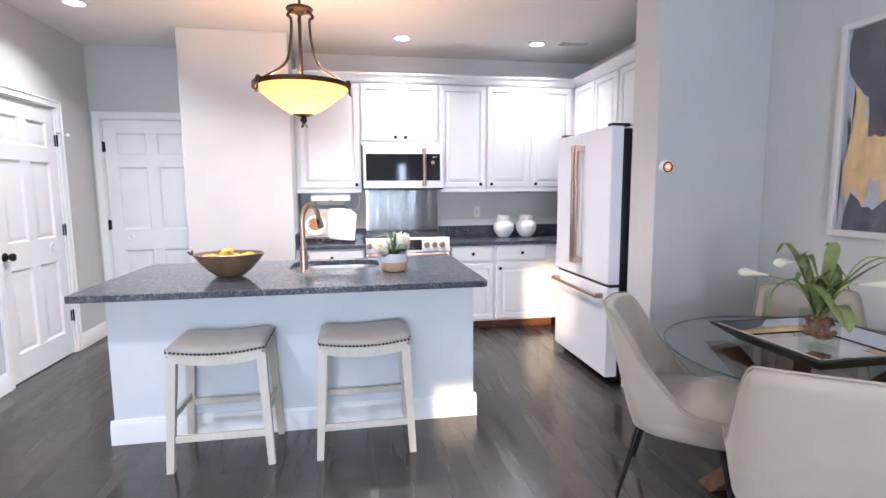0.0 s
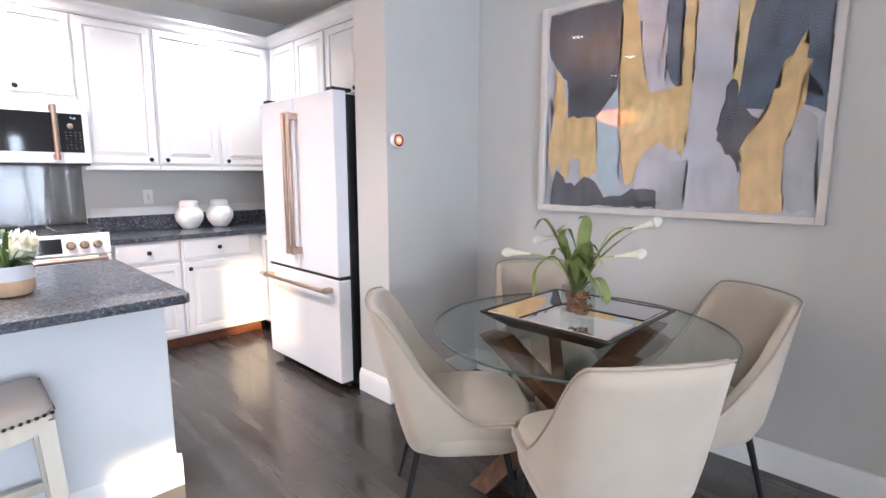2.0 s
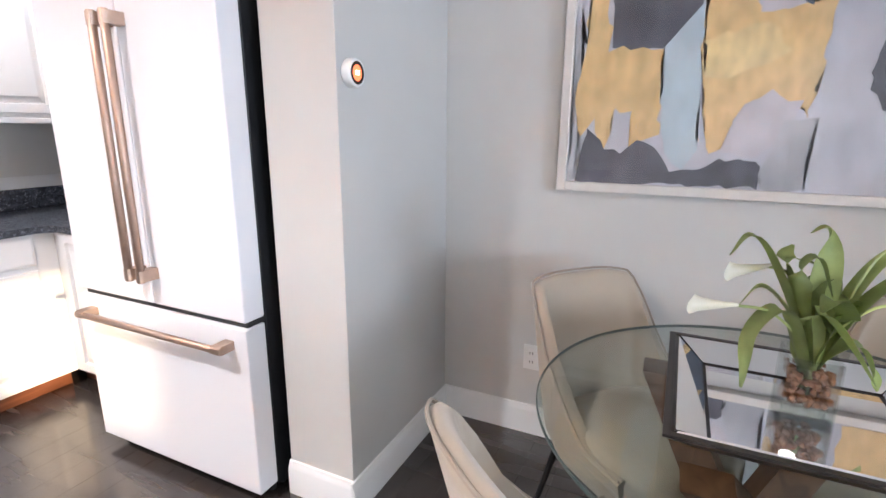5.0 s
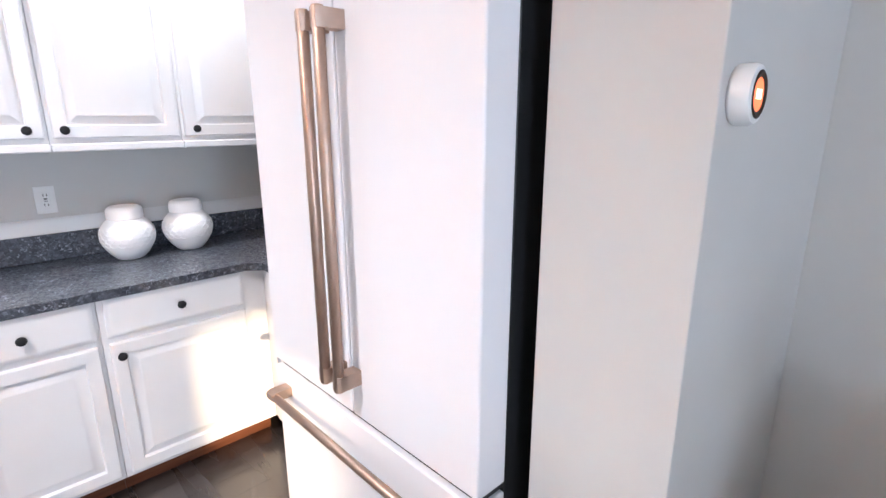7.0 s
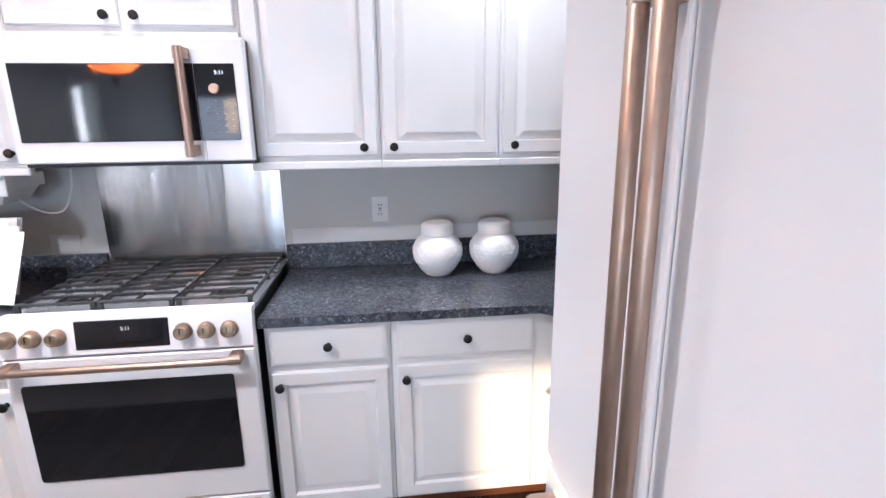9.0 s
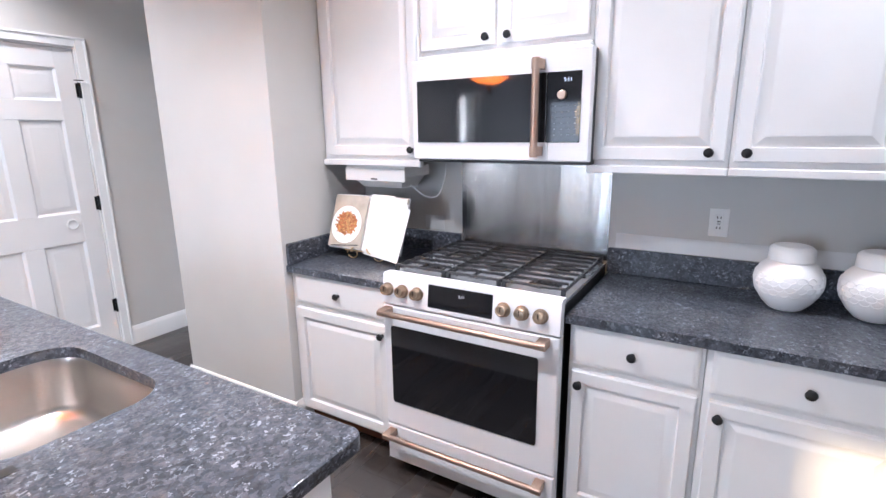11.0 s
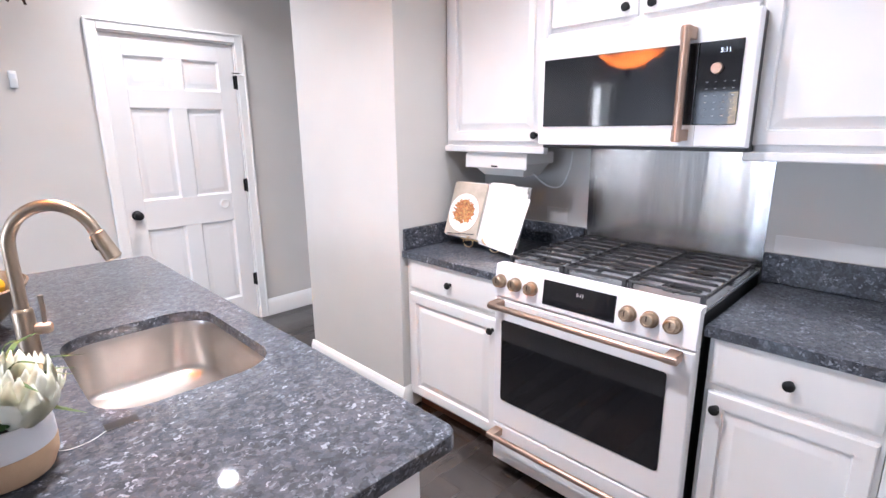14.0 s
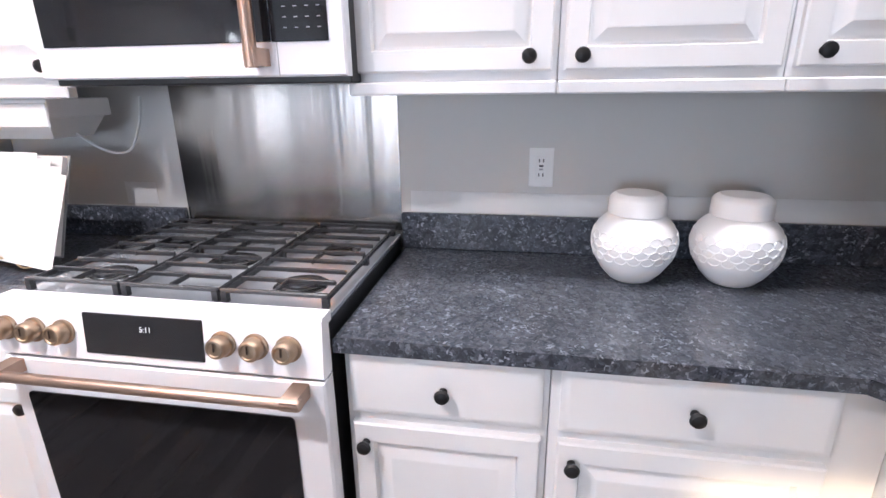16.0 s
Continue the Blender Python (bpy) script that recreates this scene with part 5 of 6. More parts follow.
    for sx in (-1, 1):
        for sy, fy in ((-1, -0.235), (1, 0.235)):
            part("leg", tube(bmesh.new(), [(sx * 0.205, fy, 0), (sx * 0.165, sy * 0.16, 0.33)], [0.0075, 0.013], 14), IRON, c, "black tapered metal leg")
    return c


for x, y, heading in ((1.438, 1.948, -41), (1.475, 1.362, 54), (2.098, 1.962, 229), (2.125, 1.330, 145)):
    dining_chair(x, y, heading)

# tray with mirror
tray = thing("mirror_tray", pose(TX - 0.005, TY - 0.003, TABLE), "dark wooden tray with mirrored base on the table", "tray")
R0, R1, TH = 0.185, 0.268, 0.062


def square_rings(levels):
    bm = bmesh.new()
    last = None
    for half, z in levels:
        ring = [bm.verts.new((sx * half, sy * half, z)) for sx, sy in ((-1, -1), (1, -1), (1, 1), (-1, 1))]
        if last:
            for k in range(4):
                bm.faces.new((last[k], last[(k + 1) % 4], ring[(k + 1) % 4], ring[k]))
        else:
            bm.faces.new(ring[::-1])
        last = ring
    bm.faces.new(last)
    return bm


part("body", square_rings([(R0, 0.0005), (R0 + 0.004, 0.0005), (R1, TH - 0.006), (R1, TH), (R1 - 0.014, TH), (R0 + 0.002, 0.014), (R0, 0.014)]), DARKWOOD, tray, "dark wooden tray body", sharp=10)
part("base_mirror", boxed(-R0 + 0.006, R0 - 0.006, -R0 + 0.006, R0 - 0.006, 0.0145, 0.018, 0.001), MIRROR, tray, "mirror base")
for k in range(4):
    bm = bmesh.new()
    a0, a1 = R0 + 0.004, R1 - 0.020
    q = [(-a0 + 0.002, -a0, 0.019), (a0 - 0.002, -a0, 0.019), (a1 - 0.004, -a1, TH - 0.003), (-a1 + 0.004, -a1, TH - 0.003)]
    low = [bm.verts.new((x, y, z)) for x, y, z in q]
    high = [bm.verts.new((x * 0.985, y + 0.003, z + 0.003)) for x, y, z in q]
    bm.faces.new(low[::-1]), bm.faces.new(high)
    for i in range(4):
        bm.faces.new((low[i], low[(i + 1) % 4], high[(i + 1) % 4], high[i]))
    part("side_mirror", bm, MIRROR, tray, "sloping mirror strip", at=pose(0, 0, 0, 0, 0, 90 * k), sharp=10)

# vase of calla lilies
vase = thing("flower_vase", pose(TX, TY, TABLE + 0.0185), "square clear glass vase of white calla lilies", "vase")
bm = bmesh.new()
h2, t2, vh = 0.048, 0.0035, 0.145
for x0, x1, y0, y1 in ((-h2, h2, -h2, -h2 + t2), (-h2, h2, h2 - t2, h2), (-h2, -h2 + t2, -h2 + t2, h2 - t2), (h2 - t2, h2, -h2 + t2, h2 - t2)):
    box(bm, x0, x1, y0, y1, 0, vh)
box(bm, -h2 + t2, h2 - t2, -h2 + t2, h2 - t2, 0, 0.016)
part("glass", bm, VASEGLASS, vase, "clear square glass").visible_shadow = False
rnd = random.Random(4)
bm = bmesh.new()
for k in range(150):
    r = rnd.uniform(0.007, 0.013)
    bmesh.ops.create_icosphere(bm, subdivisions=1, radius=r, matrix=Matrix.Translation((rnd.uniform(-0.035, 0.035), rnd.uniform(-0.035, 0.035), rnd.uniform(0.035, 0.115))) @ Matrix.Diagonal((1, rnd.uniform(0.6, 1), rnd.uniform(0.6, 1), 1)))
part("bulbs", bm, material("bulb_brown", (0.20, 0.075, 0.025), 0.6, vary=0.4, scale=50, bump=0.3, bump_scale=120), vase, "brown bulbs and roots in water")


def blade(points, width, fold=0.25, n=6, tip=1.0):
    """A leaf: a folded strip along a curve, pointed at its end."""
    way = curve(points, n)
    bm = bmesh.new()
    rows = []
    for i, p in enumerate(way):
        t = i / (len(way) - 1)
        d = (way[min(i + 1, len(way) - 1)] - way[max(i - 1, 0)]).normalized()
        side = d.cross(Vector((0, 0, 1)))
        side = side.normalized() if side.length > 1e-4 else Vector((1, 0, 0))
        up = side.cross(d).normalized()
        w = width * max(0.03, (math.sin(math.pi * min(1, t * 0.92 + 0.06)) ** 0.8)) * (1 if t < 0.5 else tip)
        rows.append([bm.verts.new(p - side * w + up * w * fold), bm.verts.new(p), bm.verts.new(p + side * w + up * w * fold)])
    for a, b in zip(rows, rows[1:]):
        for k in range(2):
            bm.faces.new((a[k], a[k + 1], b[k + 1], b[k]))
    bmesh.ops.solidify(bm, geom=bm.faces[:], thickness=0.0012)
    return bm


ACROSS, AWAY = Vector((0.44, -0.9, 0)), Vector((0.9, 0.44, 0))


def in_vase(across, z, away):
    return ACROSS * across + AWAY * away + Vector((0, 0, z))


def long_leaf(width, away, *az):
    pts = [in_vase(0.3 * az[0], 0.05, 0.3 * away * 0.2)]
    n = len(az) // 2
    for k in range(n):
        pts.append(in_vase(az[2 * k], az[2 * k + 1], away * (k + 0.4) / n))
    part("leaf", blade([tuple(p) for p in pts], width * 1.3, 0.3, 7), LEAF, vase, "long curving green leaf", sharp=80)


long_leaf(0.024, -0.05, 0.01, 0.14, 0.03, 0.22, 0.0, 0.27, -0.03, 0.25)
long_leaf(0.022, 0.01, 0.0, 0.14, 0.03, 0.23, 0.06, 0.26, 0.085, 0.22)
long_leaf(0.02, -0.06, 0.02, 0.13, 0.07, 0.17, 0.10, 0.12, 0.105, 0.085)
long_leaf(0.019, 0.03, -0.02, 0.14, -0.05, 0.25, -0.075, 0.34, -0.06, 0.37)
long_leaf(0.019, 0.04, -0.02, 0.14, -0.07, 0.27, -0.14, 0.385, -0.18, 0.345)
long_leaf(0.017, -0.04, -0.02, 0.14, -0.065, 0.30, -0.045, 0.355, -0.01, 0.28)
long_leaf(0.021, 0.05, 0.0, 0.14, 0.012, 0.28, 0.012, 0.395, -0.015, 0.39)
long_leaf(0.018, 0.06, -0.01, 0.14, -0.005, 0.27, 0.04, 0.295, 0.078, 0.235)
long_leaf(0.024, -0.07, -0.02, 0.14, -0.022, 0.24, 0.04, 0.175, 0.092, 0.10)
long_leaf(0.017, -0.05, -0.03, 0.14, -0.09, 0.245, -0.155, 0.20, -0.166, 0.09)
long_leaf(0.015, 0.04, 0.02, 0.14, 0.08, 0.28, 0.16, 0.36, 0.26, 0.362)
long_leaf(0.016, -0.03, 0.02, 0.14, 0.07, 0.24, 0.13, 0.31, 0.185, 0.358)
long_leaf(0.016, 0.08, 0.015, 0.13, 0.03, 0.22, 0.02, 0.31, -0.02, 0.33)
long_leaf(0.017, 0.09, -0.01, 0.13, -0.04, 0.22, -0.09, 0.27, -0.12, 0.22)
for k, (across, z, away, lift) in enumerate(((-0.195, 0.258, -0.02, 0.02), (-0.09, 0.318, 0.05, -0.15), (0.19, 0.365, 0.02, 0.35), (0.135, 0.27, -0.05, 0.15))):
    end = in_vase(across, z, away)
    part("stem", tube(bmesh.new(), curve([(0, 0, 0.05), tuple(in_vase(0.12 * across, 0.16, 0)), tuple(in_vase(across * 0.55, z - 0.02, away * 0.6)), tuple(end)], 8), 0.003, 8), LEAF, vase, "green flower stem")
    out_way = ACROSS * math.copysign(1, across) + Vector((0, 0, lift))
    turn = out_way.to_track_quat("Z", "Y").to_matrix().to_4x4()
    bm = bmesh.new()
    rows = []
    for r, zz in ((0.0035, -0.012), (0.006, 0.012), (0.0095, 0.036), (0.0135, 0.056), (0.0195, 0.07)):
        rows.append([bm.verts.new((r * math.cos(2 * math.pi * i / 16), r * math.sin(2 * math.pi * i / 16), zz + (0.03 * (0.5 + 0.5 * math.cos(2 * math.pi * i / 16)) ** 2 if r > 0.013 else 0))) for i in range(16)])
    for a2, b2 in zip(rows, rows[1:]):
        for i in range(16):
            bm.faces.new((a2[i], a2[(i + 1) % 16], b2[(i + 1) % 16], b2[i]))
    bmesh.ops.solidify(bm, geom=bm.faces[:], thickness=0.0012)
    flower = part("flower", bm, PETAL, vase, "white calla lily flower", at=Matrix.Translation(end) @ turn, sharp=80)
    part("spadix", tube(bmesh.new(), [(0, 0, 0.0), (0, 0, 0.03), (0.002, 0, 0.062)], [0.003, 0.0035, 0.002], 8), LEMON, flower, "yellow flower spike")

# ---- picture ----
PY0, PY1, PZ0, PZ1 = 0.994, 2.354, 1.118, 2.225
pic = thing("framed_painting", pose(RIGHT, PY1, PZ0, 0, 0, FACE_RIGHT), "large abstract painting in gold, navy and grey, pale frame", "painting")
pw, ph, fw = PY1 - PY0, PZ1 - PZ0, 0.034
for a, b, c2, d2, nm in ((0, fw, 0, ph, "frame_side"), (pw - fw, pw, 0, ph, "frame_side"), (fw, pw - fw, 0, fw, "frame_rail"), (fw, pw - fw, ph - fw, ph, "frame_rail")):
    part(nm, boxed(a, b, -0.038, -0.002, c2, d2, 0.003), FRAMEWOOD, pic, "pale wooden frame")


def paint(name, colour, vary=0.12, scale=7, rough=0.55):
    return material(name, colour, rough, vary=vary * 1.3, scale=scale, stretch=(1.5, 1, 0.8), bump=0.3, bump_scale=60)


LAV = paint("paint_lavender_grey", (0.57, 0.57, 0.63))
MAUVE = paint("paint_mauve", (0.6, 0.56, 0.6))
CHARCOAL = paint("paint_charcoal", (0.095, 0.095, 0.12), 0.3, 9)
NAVY = paint("paint_navy", (0.085, 0.12, 0.18), 0.3, 8)
PALEBLUE = paint("paint_pale_blue", (0.49, 0.59, 0.65))
OCHRE = paint("paint_ochre", (0.78, 0.54, 0.25), 0.13, 16)
PALEGOLD = paint("paint_pale_gold", (0.84, 0.64, 0.32), 0.15, 14)
GREYP = paint("paint_soft_grey", (0.47, 0.47, 0.5), 0.2, 6)
iw, ih = pw - 2 * fw, ph - 2 * fw
part("canvas", boxed(fw, pw - fw, -0.012, -0.003, fw, ph - fw), LAV, pic, "lavender grey canvas ground")
patch_no = [0]


def patch(mat, rough_edge, *uv):
    """A field of paint on the canvas, from corner points in shares of its width and height, with a torn edge."""
    patch_no[0] += 1
    rng = random.Random(patch_no[0])
    pts = list(zip(uv[::2], uv[1::2]))
    out = []
    for (u0, v0), (u1, v1) in zip(pts, pts[1:] + pts[:1]):
        n = max(2, int(math.hypot((u1 - u0) * iw, (v1 - v0) * ih) / 0.03))
        for k in range(n):
            t = k / n
            j = 2.2 * rough_edge * (rng.random() - 0.5)
            out.append((min(1, max(0, u0 + (u1 - u0) * t + j * 0.6)), min(1, max(0, v0 + (v1 - v0) * t + j))))
    y = -0.0122 - 0.00015 * patch_no[0]
    bm = bmesh.new()
    face = bm.faces.new([bm.verts.new((fw + u * iw, y, fw + v * ih)) for u, v in out])
    bmesh.ops.triangulate(bm, faces=[face])
    part("paint_field", bm, mat, pic)


patch(GREYP, 0.012, 0.0, 0.0, 0.03, 0.0, 0.03, 0.5, 0.0, 0.62)
patch(CHARCOAL, 0.008, 0.002, 1, 0.002, 0.809, 0.04, 0.721, 0.095, 0.656, 0.104, 0.466, 0.235, 0.457, 0.323, 0.577, 0.333, 1)
patch(OCHRE, 0.012, 0.04, 0.721, 0.071, 0.672, 0.097, 0.558, 0.097, 0.459, 0.235, 0.45, 0.245, 0.173, 0.211, 0.167, 0.169, 0.118, 0.161, 0.242, 0.118, 0.256, 0.107, 0.132, 0.062, 0.216, 0.03, 0.16, 0.009, 0.315, 0.028, 0.464)
patch(PALEBLUE, 0.008, 0.334, 0.606, 0.341, 0.119, 0.309, 0.052, 0.266, 0.119, 0.244, 0.2, 0.241, 0.463)
patch(CHARCOAL, 0.008, 0.023, 0, 0.037, 0.132, 0.055, 0.202, 0.101, 0.117, 0.151, 0.112, 0.193, 0.16, 0.26, 0.113, 0.285, 0.052, 0.343, 0.053, 0.398, 0.094, 0.491, 0.102, 0.5, 0.004)
patch(OCHRE, 0.012, 0.328, 1, 0.387, 1, 0.422, 0.681, 0.453, 0.552, 0.564, 0.554, 0.564, 1, 0.603, 1, 0.602, 0.474, 0.585, 0.234, 0.5, 0.298, 0.436, 0.262, 0.398, 0.12, 0.359, 0.12, 0.33, 0.432)
patch(PALEGOLD, 0.012, 0.331, 0.476, 0.48, 0.526, 0.53, 0.432, 0.433, 0.37, 0.335, 0.348)
patch(MAUVE, 0.012, 0.387, 1, 0.5, 1, 0.511, 0.624, 0.535, 0.557, 0.453, 0.552, 0.422, 0.681)
patch(NAVY, 0.008, 0.5, 1, 0.56, 1, 0.56, 0.56, 0.535, 0.557, 0.511, 0.624)
patch(MAUVE, 0.012, 0.398, 0.12, 0.436, 0.262, 0.499, 0.317, 0.562, 0.271, 0.531, 0.16, 0.475, 0.101)
patch(GREYP, 0.012, 0.534, 0.222, 0.6, 0.221, 0.595, 0.001, 0.5, 0, 0.502, 0.095)
patch(PALEGOLD, 0.012, 0.733, 1, 0.786, 1, 0.763, 0.474, 0.735, 0.555)
patch(NAVY, 0.008, 0.786, 1, 0.99, 1, 0.998, 0.397, 0.938, 0.433, 0.943, 0.588, 0.893, 0.604, 0.875, 0.509, 0.829, 0.423, 0.755, 0.451)
patch(CHARCOAL, 0.008, 0.718, 0.54, 0.73, 0.561, 0.754, 0.531, 0.759, 0.451, 0.822, 0.385, 0.772, 0.171, 0.74, 0.244, 0.719, 0.268, 0.698, 0.316, 0.695, 0.363, 0.712, 0.477)
patch(OCHRE, 0.012, 0.926, 0.71, 0.943, 0.588, 0.935, 0.433, 0.905, 0.319, 0.909, 0.013, 0.777, 0.014, 0.771, 0.266, 0.79, 0.323, 0.846, 0.423, 0.85, 0.5, 0.878, 0.52, 0.876, 0.606, 0.899, 0.625)
patch(GREYP, 0.012, 0.939, 0.427, 0.98, 0.381, 0.995, 0.015, 0.909, 0.013, 0.899, 0.285)
g = part("glazing", boxed(fw - 0.004, pw - fw + 0.004, -0.030, -0.028, fw - 0.004, ph - fw + 0.004), PICGLASS, pic, "clear picture glass")
g.visible_shadow = False

# ---- small things on the counters ----
def ginger_jar(x, y):
    j = thing("ginger_jar", pose(x, y, COUNTER) @ Matrix.Diagonal((1.19, 1.19, 1.13, 1)), "white embossed ceramic ginger jar with lid", "jar", "white ginger jars")
    prof = [(0, 0.0005), (0.040, 0.0005), (0.046, 0.004), (0.064, 0.024), (0.080, 0.051), (0.0880, 0.078), (0.0900, 0.098), (0.0865, 0.118), (0.079, 0.135), (0.069, 0.147), (0.059, 0.1545), (0.056, 0.158), (0, 0.158)]
    body = part("body", lathe(bmesh.new(), prof, 56), CERAMIC, j, sharp=70)
    part("lid", lathe(bmesh.new(), [(0, 0.1585), (0.0590, 0.1585), (0.0600, 0.160), (0.0592, 0.191), (0.0565, 0.197), (0.049, 0.204), (0.045, 0.2055), (0.042, 0.2045), (0, 0.207)], 44), CERAMIC, j, "ribbed ceramic lid")
    bm = bmesh.new()
    for r in range(4):
        z = (0.112, 0.097, 0.082, 0.067)[r]
        n = 20
        for k in range(n):
            a0 = 2 * math.pi * (k + 0.5 * (r % 2)) / n
            pts = []
            for i in range(13):
                b = 2 * math.pi * i / 12
                aa = a0 + math.cos(b) * 0.15
                zz = z + 0.0095 * math.sin(b)
                r0, z0, r1, z1 = next((p[0], p[1], q[0], q[1]) for p, q in zip(prof[1:], prof[2:]) if q[1] >= zz)
                rad = r0 + (r1 - r0) * (zz - z0) / (z1 - z0) + 0.0002
                pts.append((rad * math.cos(aa), rad * math.sin(aa), zz))
            tube(bm, pts, 0.0019, 4)
    part("embossing", bm, CERAMIC, body, "raised ring pattern")


ginger_jar(1.543, 5.10)
ginger_jar(1.793, 5.105)

bowl = thing("fruit_bowl", pose(-0.735, 3.09, COUNTER), "oval bronzed wooden bowl with a leaf handle", "bowl")
out = [(0.055, 0.0005), (0.075, 0.006), (0.12, 0.04), (0.165, 0.088), (0.20, 0.135)]
inn = [(r - 0.009, z + 0.004) for r, z in reversed(out)]
part("shell", lathe(bmesh.new(), [(0, 0.0005)] + out + inn + [(0, 0.006)], 48, sy=0.74), BOWLWOOD, bowl, sharp=70)
part("leaf_handle", tube(bmesh.new(), curve([(-0.19, 0, 0.128), (-0.212, 0, 0.142), (-0.222, 0.01, 0.15), (-0.205, 0.02, 0.155)], 6), 0.011, 10, 0.6), BLACK, bowl, "dark leaf-shaped handle")
lemon_mesh = mesh_of("lemon", lathe(bmesh.new(), [(0, -0.046), (0.006, -0.044), (0.012, -0.038), (0.024, -0.028), (0.032, -0.01), (0.033, 0.006), (0.027, 0.024), (0.014, 0.036), (0.007, 0.042), (0.0, 0.046)], 24), LEMON, 70)
rnd = random.Random(9)
for x, y, z in ((-0.07, 0.0, 0.055), (0.0, 0.045, 0.055), (0.0, -0.045, 0.055), (0.075, 0.0, 0.058), (-0.10, 0.03, 0.10), (-0.045, -0.055, 0.10), (0.035, 0.01, 0.105), (0.10, 0.045, 0.105), (-0.04, 0.055, 0.108), (0.09, -0.045, 0.105), (-0.115, -0.04, 0.105), (-0.01, -0.005, 0.135)):
    lm = part("lemon", lemon_mesh, None, at=pose(-0.735 + x, 3.09 + y, COUNTER + z, rnd.uniform(60, 120), rnd.uniform(-30, 30), rnd.uniform(0, 360)))
    tagged(lm, "ripe yellow lemon lying in the bowl", "lemon", "lemons in the bowl")
for k, (x, y, a) in enumerate(((-0.08, 0.0, 20), (0.02, -0.06, 140), (0.06, 0.05, 250))):
    u = Vector((math.cos(radians(a)), math.sin(radians(a)), 0))
    lf = part("lemon_leaf", blade([(0, 0, 0), tuple(u * 0.03 + Vector((0, 0, 0.008))), tuple(u * 0.06)], 0.014), LEAFDARK, at=pose(-0.735 + x, 3.09 + y, COUNTER + 0.142))
    tagged(lf, "dark green lemon leaf on the fruit", "leaf", "leaves in the bowl")

pot = thing("potted_plant", pose(0.232, 3.086, COUNTER), "two-tone clay pot of cream artificial flowers", "plant")
prof = [(0, 0.0005), (0.058, 0.0005), (0.068, 0.006), (0.0775, 0.03), (0.079, 0.055)]
part("pot_base", lathe(bmesh.new(), prof + [(0.078, 0.0595), (0, 0.0595)], 44), CLAY, pot, "sandy unglazed pot base")
part("pot_rim", lathe(bmesh.new(), [(0.0785, 0.06), (0.078, 0.085), (0.074, 0.112), (0.069, 0.112), (0.071, 0.085), (0.07, 0.061)], 44, loop=True), GLAZE, pot, "grey-white glazed pot rim")
part("soil", lathe(bmesh.new(), [(0, 0.0605), (0.069, 0.0605), (0.069, 0.1), (0, 0.104)], 30), SOIL, pot)
rnd = random.Random(21)
for k in range(26):
    a, r = rnd.uniform(0, 6.283), rnd.uniform(0.06, 0.16)
    u = Vector((math.cos(a), math.sin(a), 0))
    z = rnd.uniform(0.12, 0.25) - 0.5 * max(0, r - 0.1)
    part("blade_leaf", blade([tuple(u * 0.01 + Vector((0, 0, 0.1))), tuple(u * r * 0.45 + Vector((0, 0, 0.10 + (z - 0.08) * 0.75))), tuple(u * r + Vector((0, 0, z - 0.01)))], rnd.uniform(0.004, 0.007), 0.3, 5), POTLEAF, pot, sharp=80)
for k in range(12):
    a, r = rnd.uniform(0, 6.283), rnd.uniform(0.06, 0.10)
    u = Vector((math.cos(a), math.sin(a), 0))
    part("broad_leaf", blade([tuple(u * 0.015 + Vector((0, 0, 0.1))), tuple(u * r * 0.6 + Vector((0, 0, 0.135))), tuple(u * r + Vector((0, 0, 0.125)))], rnd.uniform(0.014, 0.02), 0.2, 5), LEAFDARK, pot, sharp=80)


def petal_mesh(size, spread, tall, half0):
    """A cupped pointed petal on the wall of a tulip-shaped cup; its middle lies towards +x."""
    bm = bmesh.new()
    rows = []
    nu, nv = 9, 4
    for i in range(nu + 1):
        u = i / nu
        r = size * (0.07 + spread * math.sin(math.pi * (0.06 + 0.60 * u)) - 0.03 * u ** 4)
        half = half0 * min(1, 0.5 + 1.2 * u) * max(0.02, 1 - max(0, u - 0.55) / 0.45) ** 0.75
        row = []
        for k in range(nv + 1):
            v = -1 + 2 * k / nv
            rr = r * (1 + 0.07 * (1 - v * v))
            row.append(bm.verts.new((rr * math.cos(v * half), rr * math.sin(v * half), size * tall * u)))
        rows.append(row)
    for a, b in zip(rows, rows[1:]):
        for k in range(nv):
            bm.faces.new((a[k], a[k + 1], b[k + 1], b[k]))
    bmesh.ops.solidify(bm, geom=bm.faces[:], thickness=0.0008)
    return mesh_of("petal", bm, PETAL, 80)


def protea(cx, cy, z, size, lean_x, lean_y):
    fl = thing("flower", pose(cx, cy, z, lean_y, lean_x, 0), "cream many-petalled flower")
    fl.parent = pot
    rng = random.Random(int(1000 * size))
    for ring, (n, spread, tall, half0) in enumerate(((5, 0.13, 1.0, 0.75), (7, 0.19, 1.0, 0.62), (8, 0.24, 0.95, 0.54), (9, 0.28, 0.86, 0.48), (8, 0.305, 0.70, 0.50))):
        me = petal_mesh(size, spread, tall, half0)
        for k in range(n):
            part("petal", me, None, fl, at=pose(0, 0, rng.uniform(-0.05, 0.03) * size, rng.uniform(-3, 3), rng.uniform(-3, 3), 360 * (k + 0.37 * ring) / n))


protea(0.030, 0.030, 0.100, 0.138, 16, -8)
protea(-0.048, -0.028, 0.098, 0.108, -34, 14)
protea(-0.015, 0.05, 0.104, 0.080, -8, -32)

